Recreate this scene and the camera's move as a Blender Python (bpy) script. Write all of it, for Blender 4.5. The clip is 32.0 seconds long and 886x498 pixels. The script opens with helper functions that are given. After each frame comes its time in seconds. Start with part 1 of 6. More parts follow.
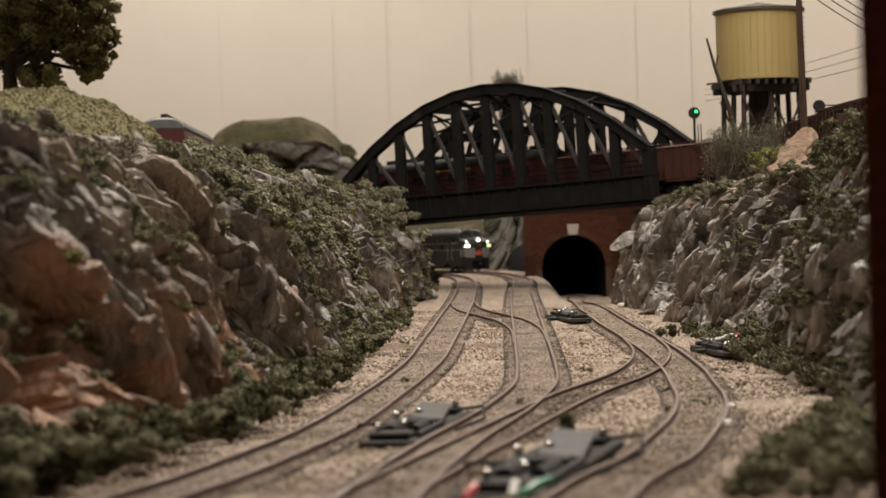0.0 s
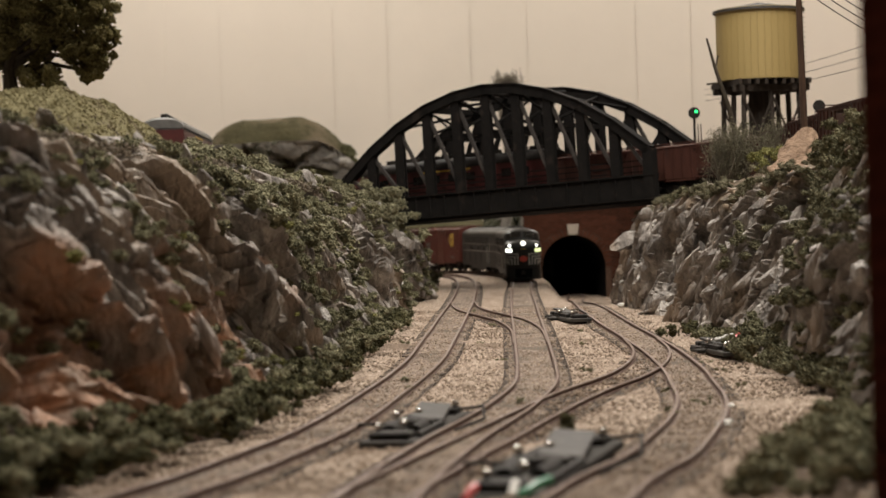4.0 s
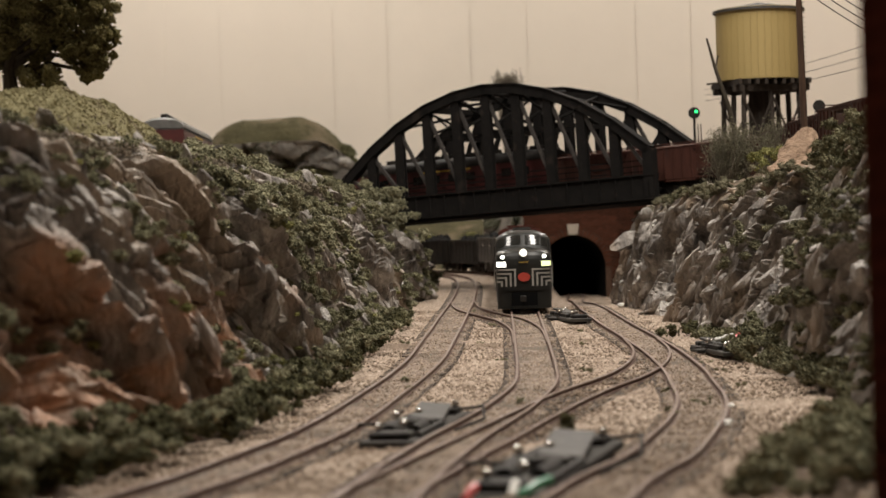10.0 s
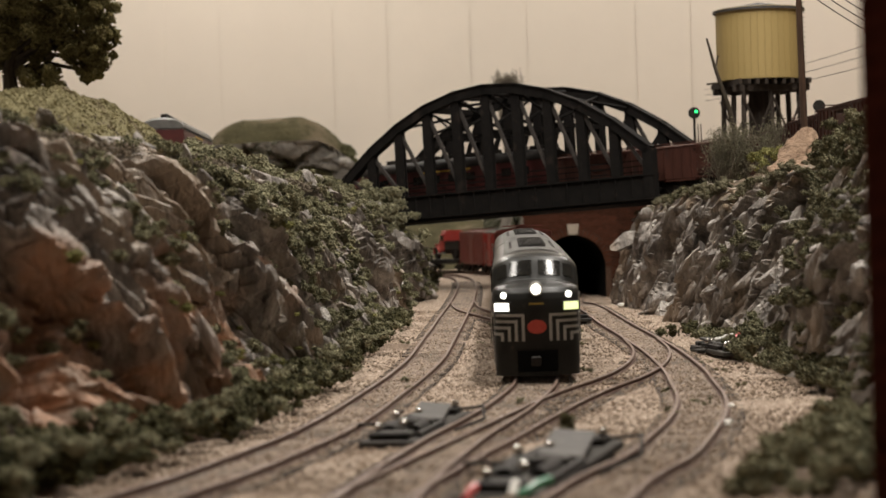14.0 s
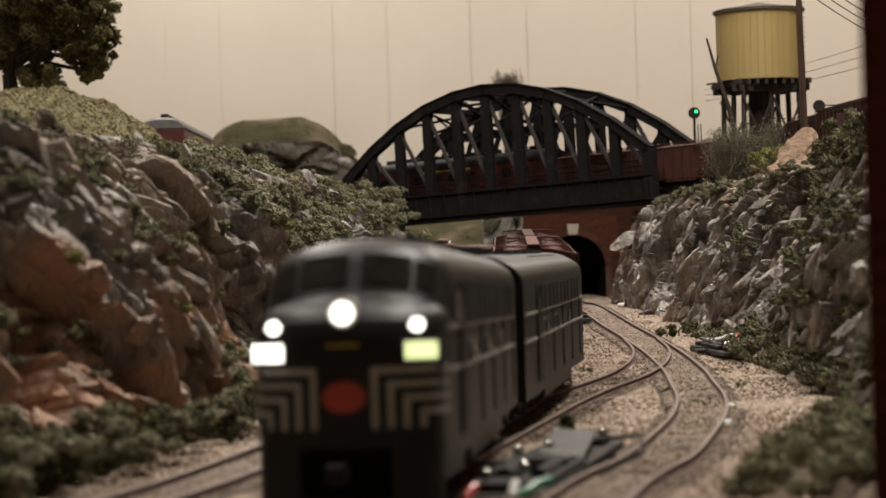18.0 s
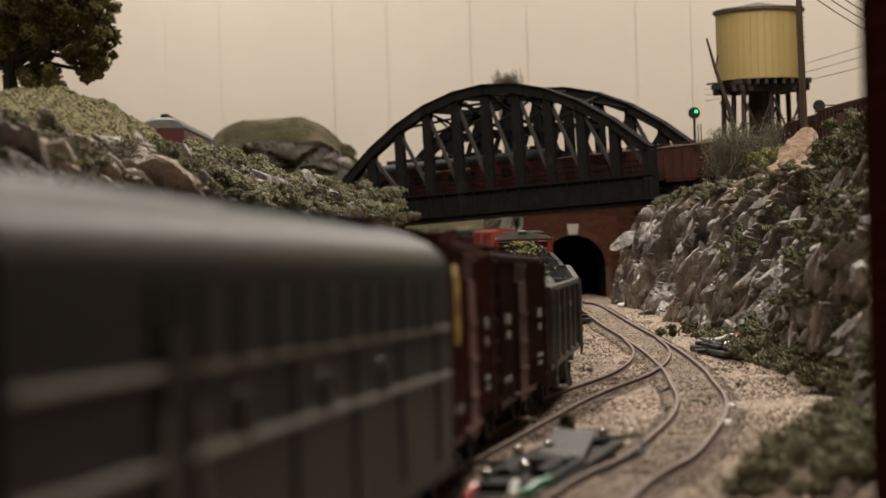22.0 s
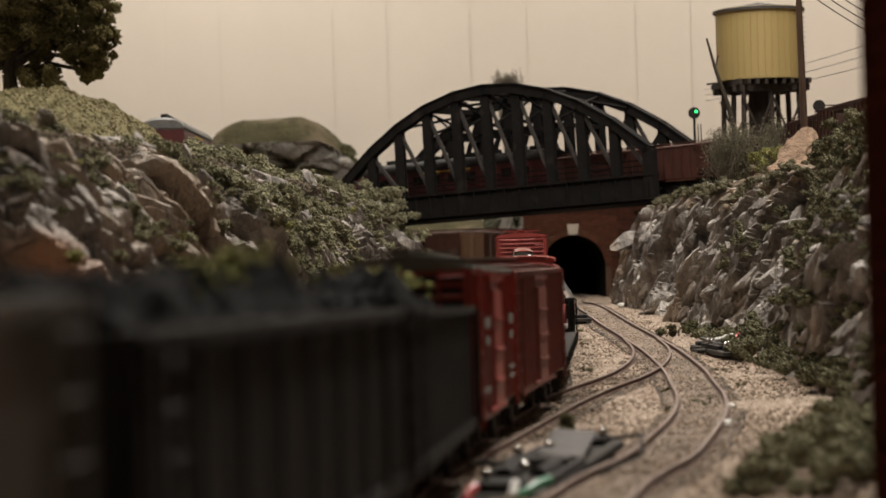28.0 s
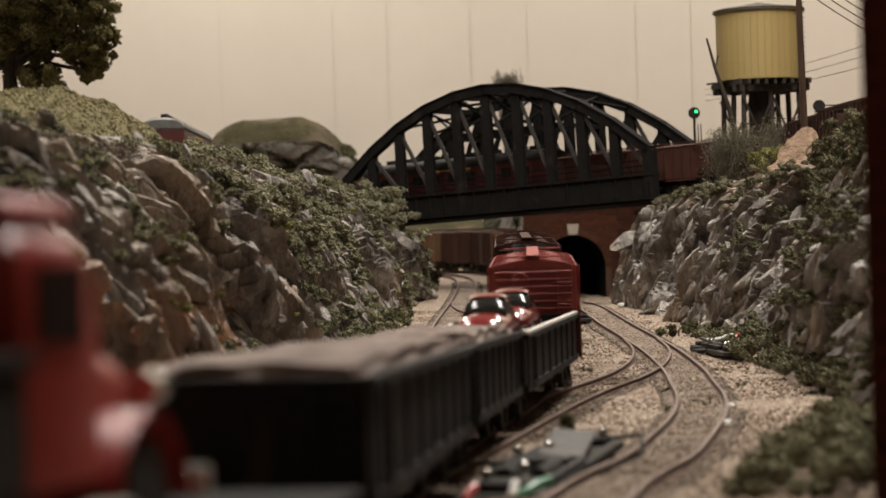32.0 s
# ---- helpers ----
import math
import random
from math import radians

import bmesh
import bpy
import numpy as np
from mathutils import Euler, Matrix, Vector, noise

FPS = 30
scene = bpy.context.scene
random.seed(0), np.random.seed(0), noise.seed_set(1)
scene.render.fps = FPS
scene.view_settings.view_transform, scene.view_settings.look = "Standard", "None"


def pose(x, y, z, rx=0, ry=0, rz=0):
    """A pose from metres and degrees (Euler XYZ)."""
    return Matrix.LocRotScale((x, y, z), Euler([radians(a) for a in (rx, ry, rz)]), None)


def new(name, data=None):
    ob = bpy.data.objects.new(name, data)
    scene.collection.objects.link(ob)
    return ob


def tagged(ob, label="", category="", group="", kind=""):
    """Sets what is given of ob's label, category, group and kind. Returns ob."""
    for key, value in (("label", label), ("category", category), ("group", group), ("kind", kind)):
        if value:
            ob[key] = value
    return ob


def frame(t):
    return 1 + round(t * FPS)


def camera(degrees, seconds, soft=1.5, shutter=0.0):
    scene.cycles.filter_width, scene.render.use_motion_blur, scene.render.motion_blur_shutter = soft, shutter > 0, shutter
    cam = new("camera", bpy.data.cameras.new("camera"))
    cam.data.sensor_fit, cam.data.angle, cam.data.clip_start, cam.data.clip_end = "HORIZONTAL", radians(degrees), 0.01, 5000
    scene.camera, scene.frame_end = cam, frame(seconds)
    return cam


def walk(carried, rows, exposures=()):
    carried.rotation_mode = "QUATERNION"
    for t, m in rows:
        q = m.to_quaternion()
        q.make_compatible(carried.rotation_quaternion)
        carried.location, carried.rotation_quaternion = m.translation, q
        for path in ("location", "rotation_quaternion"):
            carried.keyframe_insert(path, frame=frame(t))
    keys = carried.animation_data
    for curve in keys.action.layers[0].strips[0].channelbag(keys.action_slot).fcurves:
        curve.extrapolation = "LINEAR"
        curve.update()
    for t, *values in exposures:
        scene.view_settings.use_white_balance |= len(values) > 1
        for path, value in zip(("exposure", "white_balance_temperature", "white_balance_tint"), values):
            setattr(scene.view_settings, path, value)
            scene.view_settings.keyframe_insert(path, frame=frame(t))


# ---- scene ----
# A model railway cutting in 1:87, in its room. x to the right, y into the scene, z up; the rail heads lie near z = 0.01.
cam = camera(23.62, 32.0, soft=1.5)
EYE = Vector((0, 0, 0.060))
SIGHT = Matrix.Translation(EYE) @ pose(0, 0, 0, 90 - 0.168, 0, 0) @ pose(0, 0, 0, 0, 0, -1.8)
cam.data.dof.use_dof = True
cam.data.dof.focus_distance = 1.22
cam.data.dof.aperture_fstop = 31.0
walk(cam, [(0, SIGHT), (32, SIGHT)], exposures=[(0, 0.0), (32, 0.0)])

# ---- light: assumed ceiling lamps, all out of view ----
world = bpy.data.worlds.new("world")
scene.world = world
world.use_nodes = True
world.node_tree.nodes["Background"].inputs[0].default_value = (1.0, 0.9, 0.78, 1)
world.node_tree.nodes["Background"].inputs[1].default_value = 0.02


def assumed_lamp(x, y, z, sx, sy, watts, colour):
    data = bpy.data.lights.new("assumed_lamp_light", "AREA")
    data.shape, data.size, data.size_y, data.energy, data.color = "RECTANGLE", sx, sy, watts, colour
    ob = new("assumed_lamp_light", data)
    ob.matrix_world = pose(x, y, z)
    return ob


WARM = (1.0, 0.94, 0.86)
assumed_lamp(0.34, 1.06, 1.34, 0.16, 1.0, 24.5, WARM)
# unseen lamp added to lighten the right-hand cliff
assumed_lamp(-0.42, 1.06, 1.34, 0.16, 1.0, 11.0, WARM)
# two unseen lamps added to brighten the back wall
assumed_lamp(-0.45, 3.42, 1.34, 0.16, 0.9, 18.2, WARM)
assumed_lamp(0.75, 3.42, 1.34, 0.16, 0.9, 15.2, WARM)


# ---- materials ----
def material(name, colours, rough=0.7, metal=0.0, scale=200.0, detail=6.0, bump=0.0, bump_scale=None, spots=None,
             spot_scale=60.0, spot_at=0.6, emit=None, glow=0.0, voronoi=False, vary=0.0, stretch=(1, 1, 1), coat=0.0):
    """A surface of two colours mixed by noise, with patches of a third, and relief."""
    m = bpy.data.materials.new(name)
    m.use_nodes = True
    n, l = m.node_tree.nodes, m.node_tree.links
    b = n["Principled BSDF"]
    b.inputs["Roughness"].default_value = rough
    b.inputs["Metallic"].default_value = metal
    b.inputs["Specular IOR Level"].default_value = 0.12 if rough >= 0.85 else 0.25 if rough >= 0.7 else 0.45
    if coat:
        b.inputs["Coat Weight"].default_value = coat
    tc = n.new("ShaderNodeTexCoord")
    mp = n.new("ShaderNodeMapping")
    mp.inputs["Scale"].default_value = stretch
    l.new(tc.outputs["Object"], mp.inputs["Vector"])
    if voronoi:
        tex = n.new("ShaderNodeTexVoronoi")
        tex.inputs["Scale"].default_value = scale
        sep = n.new("ShaderNodeSeparateColor")
        l.new(tex.outputs["Color"], sep.inputs[0])
        factor = sep.outputs[0]
    else:
        tex = n.new("ShaderNodeTexNoise")
        tex.inputs["Scale"].default_value = scale
        tex.inputs["Detail"].default_value = detail
        tex.inputs["Roughness"].default_value = 0.65
        factor = tex.outputs[0]
    l.new(mp.outputs[0], tex.inputs["Vector"])
    ramp = n.new("ShaderNodeValToRGB")
    els = ramp.color_ramp.elements
    while len(els) < len(colours):
        els.new(0.5)
    for i, c in enumerate(colours):
        lo, hi = (0.0, 1.0) if voronoi else (0.3, 0.7)
        els[i].position = lo + (hi - lo) * i / max(1, len(colours) - 1)
        els[i].color = (*c, 1)
    l.new(factor, ramp.inputs[0])
    out = ramp.outputs[0]
    if spots:
        t2 = n.new("ShaderNodeTexNoise")
        t2.inputs["Scale"].default_value = spot_scale
        t2.inputs["Detail"].default_value = 5.0
        l.new(mp.outputs[0], t2.inputs["Vector"])
        r2 = n.new("ShaderNodeValToRGB")
        r2.color_ramp.elements[0].position, r2.color_ramp.elements[1].position = spot_at, min(1.0, spot_at + 0.08)
        l.new(t2.outputs[0], r2.inputs[0])
        mx = n.new("ShaderNodeMix")
        mx.data_type = "RGBA"
        l.new(r2.outputs[0], mx.inputs["Factor"])
        l.new(out, mx.inputs["A"])
        mx.inputs["B"].default_value = (*spots, 1)
        out = mx.outputs["Result"]
    if vary:
        geo = n.new("ShaderNodeNewGeometry")
        info = n.new("ShaderNodeObjectInfo")
        add = n.new("ShaderNodeMath")
        add.operation = "ADD"
        l.new(geo.outputs["Random Per Island"], add.inputs[0])
        l.new(info.outputs["Random"], add.inputs[1])
        mr = n.new("ShaderNodeMapRange")
        mr.inputs[1].default_value, mr.inputs[2].default_value = 0.0, 2.0
        mr.inputs[3].default_value, mr.inputs[4].default_value = 1 - vary, 1 + vary
        l.new(add.outputs[0], mr.inputs[0])
        hsv = n.new("ShaderNodeHueSaturation")
        l.new(mr.outputs[0], hsv.inputs["Value"])
        l.new(out, hsv.inputs["Color"])
        out = hsv.outputs[0]
    l.new(out, b.inputs["Base Color"])
    if bump:
        bp = n.new("ShaderNodeBump")
        bp.inputs["Strength"].default_value = 1.0
        bp.inputs["Distance"].default_value = bump
        t3 = tex
        h = factor
        if bump_scale:
            t3 = n.new("ShaderNodeTexNoise")
            t3.inputs["Scale"].default_value = bump_scale
            t3.inputs["Detail"].default_value = 6.0
            l.new(mp.outputs[0], t3.inputs["Vector"])
            h = t3.outputs[0]
        elif voronoi:
            h = tex.outputs["Distance"]
            bp.invert = True
        l.new(h, bp.inputs["Height"])
        l.new(bp.outputs[0], b.inputs["Normal"])
    if emit:
        b.inputs["Emission Color"].default_value = (*emit, 1)
        b.inputs["Emission Strength"].default_value = glow
    return m


M = {}
M["wall"] = material("painted_wall", [(0.645, 0.572, 0.488), (0.685, 0.607, 0.518)], 0.6, scale=6, bump=0.0004, bump_scale=40)
M["ceiling"] = material("ceiling_paint", [(0.7, 0.66, 0.6), (0.74, 0.70, 0.63)], 0.8, scale=8)
# walls out of view, coloured dark to cut the light they bounce
M["side_wall"] = material("dim_unseen_wall", [(0.16, 0.10, 0.06), (0.24, 0.16, 0.10)], 0.6, scale=8, stretch=(1, 1, 0.1))
M["floor"] = material("carpet", [(0.12, 0.10, 0.085), (0.17, 0.14, 0.11)], 0.95, scale=60)
M["ballast"] = material("ballast", [(0.12, 0.088, 0.066), (0.30, 0.225, 0.17), (0.46, 0.36, 0.28), (0.64, 0.53, 0.43)], 0.9, scale=950, bump=0.0011, voronoi=True, spots=(0.21, 0.155, 0.115), spot_scale=14, spot_at=0.58)
M["grain"] = material("ballast_grain", [(0.26, 0.19, 0.14), (0.48, 0.38, 0.29)], 0.9, scale=900, vary=0.6)
M["trackbed"] = material("trackbed", [(0.085, 0.063, 0.049), (0.19, 0.146, 0.114), (0.30, 0.238, 0.188), (0.46, 0.372, 0.30)], 0.9, scale=950, bump=0.0010, voronoi=True, spots=(0.15, 0.122, 0.10), spot_scale=20, spot_at=0.53)
M["tie"] = material("tie_wood", [(0.07, 0.056, 0.047), (0.15, 0.123, 0.102)], 0.85, scale=700, stretch=(0.2, 1, 1), vary=0.3, bump=0.0002)
# rust brown, darker than the head to paint shade on the rail sides
M["rail"] = material("rusty_shaded_rail", [(0.065, 0.038, 0.028), (0.13, 0.076, 0.056)], 0.8, scale=500, bump=0.0001)
M["rail_head"] = material("rail_head", [(0.13, 0.085, 0.066), (0.21, 0.143, 0.112)], 0.5, metal=0.2, scale=300)
M["rock_grey"] = material("slate_rock", [(0.058, 0.050, 0.044), (0.28, 0.248, 0.220), (0.62, 0.58, 0.53)], 0.62, scale=75, detail=11,
                          bump=0.0034, bump_scale=330, stretch=(1, 1, 0.35), spots=(0.34, 0.272, 0.210), spot_scale=22, spot_at=0.56)


def rock_left():
    """Grey slate that turns to rust and ochre on the low, near faces."""
    m = M["rock_grey"].copy()
    m.name = "rusty_rock"
    n, l = m.node_tree.nodes, m.node_tree.links
    b = n["Principled BSDF"]
    grey = b.inputs["Base Color"].links[0].from_socket
    tc = n.new("ShaderNodeTexCoord")
    t = n.new("ShaderNodeTexNoise")
    t.inputs["Scale"].default_value, t.inputs["Detail"].default_value = 34, 8
    l.new(tc.outputs["Object"], t.inputs["Vector"])
    r = n.new("ShaderNodeValToRGB")
    e = r.color_ramp.elements
    e[0].position, e[0].color = 0.34, (0.13, 0.095, 0.078, 1)
    e[1].position, e[1].color = 0.72, (0.62, 0.51, 0.41, 1)
    for p, c in ((0.45, (0.36, 0.265, 0.21, 1)), (0.55, (0.46, 0.27, 0.175, 1)), (0.63, (0.42, 0.31, 0.24, 1))):
        x = e.new(p)
        x.color = c
    l.new(t.outputs[0], r.inputs[0])
    # patches: a broad noise, stronger near the front and low on the face
    t2 = n.new("ShaderNodeTexNoise")
    t2.inputs["Scale"].default_value, t2.inputs["Detail"].default_value = 17, 4
    l.new(tc.outputs["Object"], t2.inputs["Vector"])
    sep = n.new("ShaderNodeSeparateXYZ")
    l.new(tc.outputs["Object"], sep.inputs[0])
    my = n.new("ShaderNodeMapRange")
    my.inputs[1].default_value, my.inputs[2].default_value, my.inputs[3].default_value, my.inputs[4].default_value = 0.6, 1.25, 0.13, -0.24
    l.new(sep.outputs["Y"], my.inputs[0])
    mz = n.new("ShaderNodeMapRange")
    mz.inputs[1].default_value, mz.inputs[2].default_value, mz.inputs[3].default_value, mz.inputs[4].default_value = 0.040, 0.082, 0.08, -0.25
    l.new(sep.outputs["Z"], mz.inputs[0])
    a1, a2 = n.new("ShaderNodeMath"), n.new("ShaderNodeMath")
    l.new(t2.outputs[0], a1.inputs[0])
    l.new(my.outputs[0], a1.inputs[1])
    l.new(a1.outputs[0], a2.inputs[0])
    l.new(mz.outputs[0], a2.inputs[1])
    r2 = n.new("ShaderNodeValToRGB")
    r2.color_ramp.elements[0].position, r2.color_ramp.elements[1].position = 0.53, 0.64
    l.new(a2.outputs[0], r2.inputs[0])
    mx = n.new("ShaderNodeMix")
    mx.data_type = "RGBA"
    l.new(r2.outputs[0], mx.inputs["Factor"])
    l.new(grey, mx.inputs["A"])
    l.new(r.outputs[0], mx.inputs["B"])
    l.new(mx.outputs["Result"], b.inputs["Base Color"])
    return m


M["rock_left"] = rock_left()


def rock_right():
    """Grey slate with brown soil on the upper ledges."""
    m = M["rock_grey"].copy()
    m.name = "soily_slate"
    n, l = m.node_tree.nodes, m.node_tree.links
    b = n["Principled BSDF"]
    grey = b.inputs["Base Color"].links[0].from_socket
    tc = n.new("ShaderNodeTexCoord")
    sep = n.new("ShaderNodeSeparateXYZ")
    l.new(tc.outputs["Object"], sep.inputs[0])
    t = n.new("ShaderNodeTexNoise")
    t.inputs["Scale"].default_value, t.inputs["Detail"].default_value = 60, 7
    l.new(tc.outputs["Object"], t.inputs["Vector"])
    mz = n.new("ShaderNodeMapRange")
    mz.inputs[1].default_value, mz.inputs[2].default_value, mz.inputs[3].default_value, mz.inputs[4].default_value = 0.045, 0.098, -0.28, 0.16
    l.new(sep.outputs["Z"], mz.inputs[0])
    a = n.new("ShaderNodeMath")
    l.new(t.outputs[0], a.inputs[0])
    l.new(mz.outputs[0], a.inputs[1])
    r = n.new("ShaderNodeValToRGB")
    r.color_ramp.elements[0].position, r.color_ramp.elements[1].position = 0.48, 0.60
    l.new(a.outputs[0], r.inputs[0])
    t2 = n.new("ShaderNodeTexNoise")
    t2.inputs["Scale"].default_value, t2.inputs["Detail"].default_value = 260, 6
    l.new(tc.outputs["Object"], t2.inputs["Vector"])
    r2 = n.new("ShaderNodeValToRGB")
    r2.color_ramp.elements[0].position, r2.color_ramp.elements[0].color = 0.36, (0.10, 0.078, 0.052, 1)
    r2.color_ramp.elements[1].position, r2.color_ramp.elements[1].color = 0.66, (0.36, 0.275, 0.195, 1)
    l.new(t2.outputs[0], r2.inputs[0])
    mx = n.new("ShaderNodeMix")
    mx.data_type = "RGBA"
    l.new(r.outputs[0], mx.inputs["Factor"])
    l.new(grey, mx.inputs["A"])
    l.new(r2.outputs[0], mx.inputs["B"])
    l.new(mx.outputs["Result"], b.inputs["Base Color"])
    return m


M["rock_right"] = rock_right()
M["foam_dark"] = material("dark_foam", [(0.037, 0.036, 0.019), (0.092, 0.087, 0.043), (0.16, 0.15, 0.077)], 0.95, scale=1000, bump=0.0009, voronoi=True, vary=0.4)
M["foam"] = material("green_foam", [(0.10, 0.095, 0.058), (0.205, 0.193, 0.12), (0.31, 0.292, 0.185)], 0.95, scale=1000, bump=0.0009, voronoi=True, vary=0.4)
M["foam_mid"] = material("olive_foam", [(0.075, 0.072, 0.043), (0.165, 0.156, 0.092), (0.265, 0.248, 0.15)], 0.95, scale=1000, bump=0.0009, voronoi=True, vary=0.4)
M["foam_light"] = material("light_foam", [(0.10, 0.10, 0.034), (0.21, 0.203, 0.07), (0.33, 0.315, 0.13)], 0.95, scale=1000, bump=0.0009, voronoi=True, vary=0.4)
M["tree_foam"] = material("tree_foam", [(0.065, 0.054, 0.024), (0.19, 0.165, 0.072)], 0.95, scale=90, vary=0.55)
M["scrub"] = material("grey_green_scrub", [(0.09, 0.085, 0.055), (0.20, 0.18, 0.12)], 0.95, scale=200, vary=0.6)
M["pale_rock"] = material("pale_rock", [(0.14, 0.13, 0.115), (0.30, 0.275, 0.24)], 0.8, scale=50, bump=0.003, bump_scale=160, spots=(0.06, 0.06, 0.035), spot_scale=26, spot_at=0.55)
M["grass"] = material("turf", [(0.18, 0.158, 0.085), (0.30, 0.264, 0.145)], 0.95, scale=420, bump=0.001, vary=0.3, spots=(0.20, 0.165, 0.10), spot_scale=45, spot_at=0.56)
M["dry_grass"] = material("dry_grass", [(0.12, 0.098, 0.072), (0.30, 0.25, 0.19)], 0.95, scale=260, bump=0.001, vary=0.6)
M["clay"] = material("bare_clay", [(0.15, 0.098, 0.066), (0.36, 0.25, 0.172)], 0.85, scale=90, detail=9, bump=0.004, bump_scale=240)
M["bridge"] = material("black_steel", [(0.0055, 0.0048, 0.0044), (0.013, 0.011, 0.0095)], 0.86, scale=120, spots=(0.024, 0.018, 0.015), spot_scale=60, spot_at=0.62)
M["worn_steel"] = material("worn_steel", [(0.03, 0.026, 0.024), (0.065, 0.057, 0.052)], 0.75, scale=160)
# portal brick and mortar, darkened in colour for the bridge's shadow
M["brick"] = material("brick", [(0.045, 0.017, 0.010), (0.09, 0.033, 0.019)], 0.85, scale=260, vary=0.5, bump=0.0003)
M["shaded_mortar"] = material("shaded_mortar", [(0.06, 0.035, 0.024), (0.10, 0.06, 0.04)], 0.9, scale=300)
M["stone"] = material("keystone", [(0.34, 0.29, 0.24), (0.45, 0.39, 0.32)], 0.8, scale=200)
# near-black that paints in the shade of the tunnel and coupler pocket
M["black"] = material("shade_black", [(0.004, 0.004, 0.004), (0.006, 0.006, 0.006)], 0.95)
M["yellow"] = material("yellow_staves", [(0.34, 0.245, 0.092), (0.43, 0.318, 0.128)], 0.6, scale=120, stretch=(1, 1, 0.15), spots=(0.25, 0.16, 0.05), spot_scale=120, spot_at=0.74, vary=0.08)
M["tank_roof"] = material("tank_roof", [(0.07, 0.068, 0.066), (0.13, 0.125, 0.12)], 0.7, scale=200)
M["wood_dark"] = material("dark_timber", [(0.025, 0.019, 0.015), (0.06, 0.046, 0.036)], 0.8, scale=300, stretch=(1, 1, 0.2), bump=0.0003)
M["pole"] = material("pole_wood", [(0.06, 0.035, 0.025), (0.12, 0.075, 0.05)], 0.8, scale=300, stretch=(1, 1, 0.15))
M["wire"] = material("line_wire", [(0.05, 0.045, 0.04), (0.07, 0.06, 0.05)], 0.6)
M["bark"] = material("bark", [(0.035, 0.028, 0.02), (0.08, 0.065, 0.048)], 0.9, scale=300, stretch=(1, 1, 0.3), bump=0.0006)
M["twig"] = material("twig", [(0.10, 0.085, 0.065), (0.17, 0.145, 0.11)], 0.9, scale=300)
M["green_lamp"] = material("green_lens", [(0.02, 0.5, 0.12), (0.03, 0.6, 0.15)], 0.2, emit=(0.04, 1.0, 0.25), glow=2.2)
M["loco_grey"] = material("dark_grey_enamel", [(0.013, 0.0128, 0.0112), (0.021, 0.0206, 0.0182)], 0.4, scale=90, spots=(0.03, 0.028, 0.024), spot_scale=150, spot_at=0.63)
# roof grey, lightened to paint in the pale highlights at its edge
M["loco_roof"] = material("lightened_roof", [(0.045, 0.044, 0.041), (0.075, 0.073, 0.068)], 0.6, scale=160)
M["stripe"] = material("grey_stripe", [(0.30, 0.29, 0.265), (0.38, 0.365, 0.33)], 0.45, scale=200)
M["glass"] = material("cab_glass", [(0.012, 0.012, 0.011), (0.018, 0.018, 0.016)], 0.12)
M["lamp_white"] = material("lit_lamp", [(0.9, 0.9, 0.85), (0.95, 0.95, 0.9)], 0.2, emit=(1.0, 0.97, 0.86), glow=3.5)
M["lamp_soft"] = material("lit_board", [(0.8, 0.85, 0.6), (0.85, 0.9, 0.65)], 0.3, emit=(0.80, 0.9, 0.42), glow=1.3)
M["emblem"] = material("red_emblem", [(0.42, 0.05, 0.035), (0.52, 0.075, 0.05)], 0.45, scale=300)
M["under"] = material("running_gear", [(0.010, 0.009, 0.008), (0.028, 0.023, 0.019)], 0.7, scale=400)
M["wheel"] = material("wheel_steel", [(0.08, 0.065, 0.055), (0.15, 0.125, 0.105)], 0.45, metal=0.7, scale=300)
M["box_red"] = material("boxcar_red", [(0.085, 0.02, 0.014), (0.13, 0.033, 0.022)], 0.5, scale=120, stretch=(1, 1, 0.3), spots=(0.16, 0.07, 0.05), spot_scale=200, spot_at=0.68)
M["box_brown"] = material("boxcar_brown", [(0.042, 0.017, 0.0125), (0.072, 0.028, 0.02)], 0.55, scale=120, stretch=(1, 1, 0.3), spots=(0.04, 0.024, 0.02), spot_scale=90, spot_at=0.6)
M["brick_red"] = material("brick_red_paint", [(0.135, 0.034, 0.026), (0.20, 0.054, 0.041)], 0.5, scale=120, stretch=(1, 1, 0.3), spots=(0.2, 0.09, 0.07), spot_scale=200, spot_at=0.66)
M["tan_brown"] = material("tan_brown", [(0.13, 0.07, 0.035), (0.19, 0.105, 0.055)], 0.6, scale=120)
M["letter_grey"] = material("faded_lettering", [(0.13, 0.12, 0.105), (0.2, 0.185, 0.16)], 0.6, scale=300)
M["bright_red"] = material("bright_red", [(0.27, 0.028, 0.022), (0.34, 0.042, 0.032)], 0.4, scale=120, spots=(0.28, 0.05, 0.04), spot_scale=120, spot_at=0.62)
# red raised in tone to stand in for light on the car's end
M["front_lit_red"] = material("front_lit_red_paint", [(0.24, 0.035, 0.03), (0.31, 0.055, 0.045)], 0.45, scale=120)
M["car_grey"] = material("car_grey", [(0.12, 0.118, 0.10), (0.17, 0.166, 0.145)], 0.5, scale=120)
M["car_black"] = material("car_black", [(0.009, 0.0085, 0.008), (0.021, 0.019, 0.017)], 0.6, scale=150, stretch=(1, 1, 0.3), spots=(0.034, 0.027, 0.022), spot_scale=110, spot_at=0.65)
M["hopper_grey"] = material("weathered_hopper", [(0.055, 0.051, 0.047), (0.15, 0.138, 0.125)], 0.6, scale=140, stretch=(1, 1, 0.3), spots=(0.22, 0.195, 0.17), spot_scale=120, spot_at=0.6)
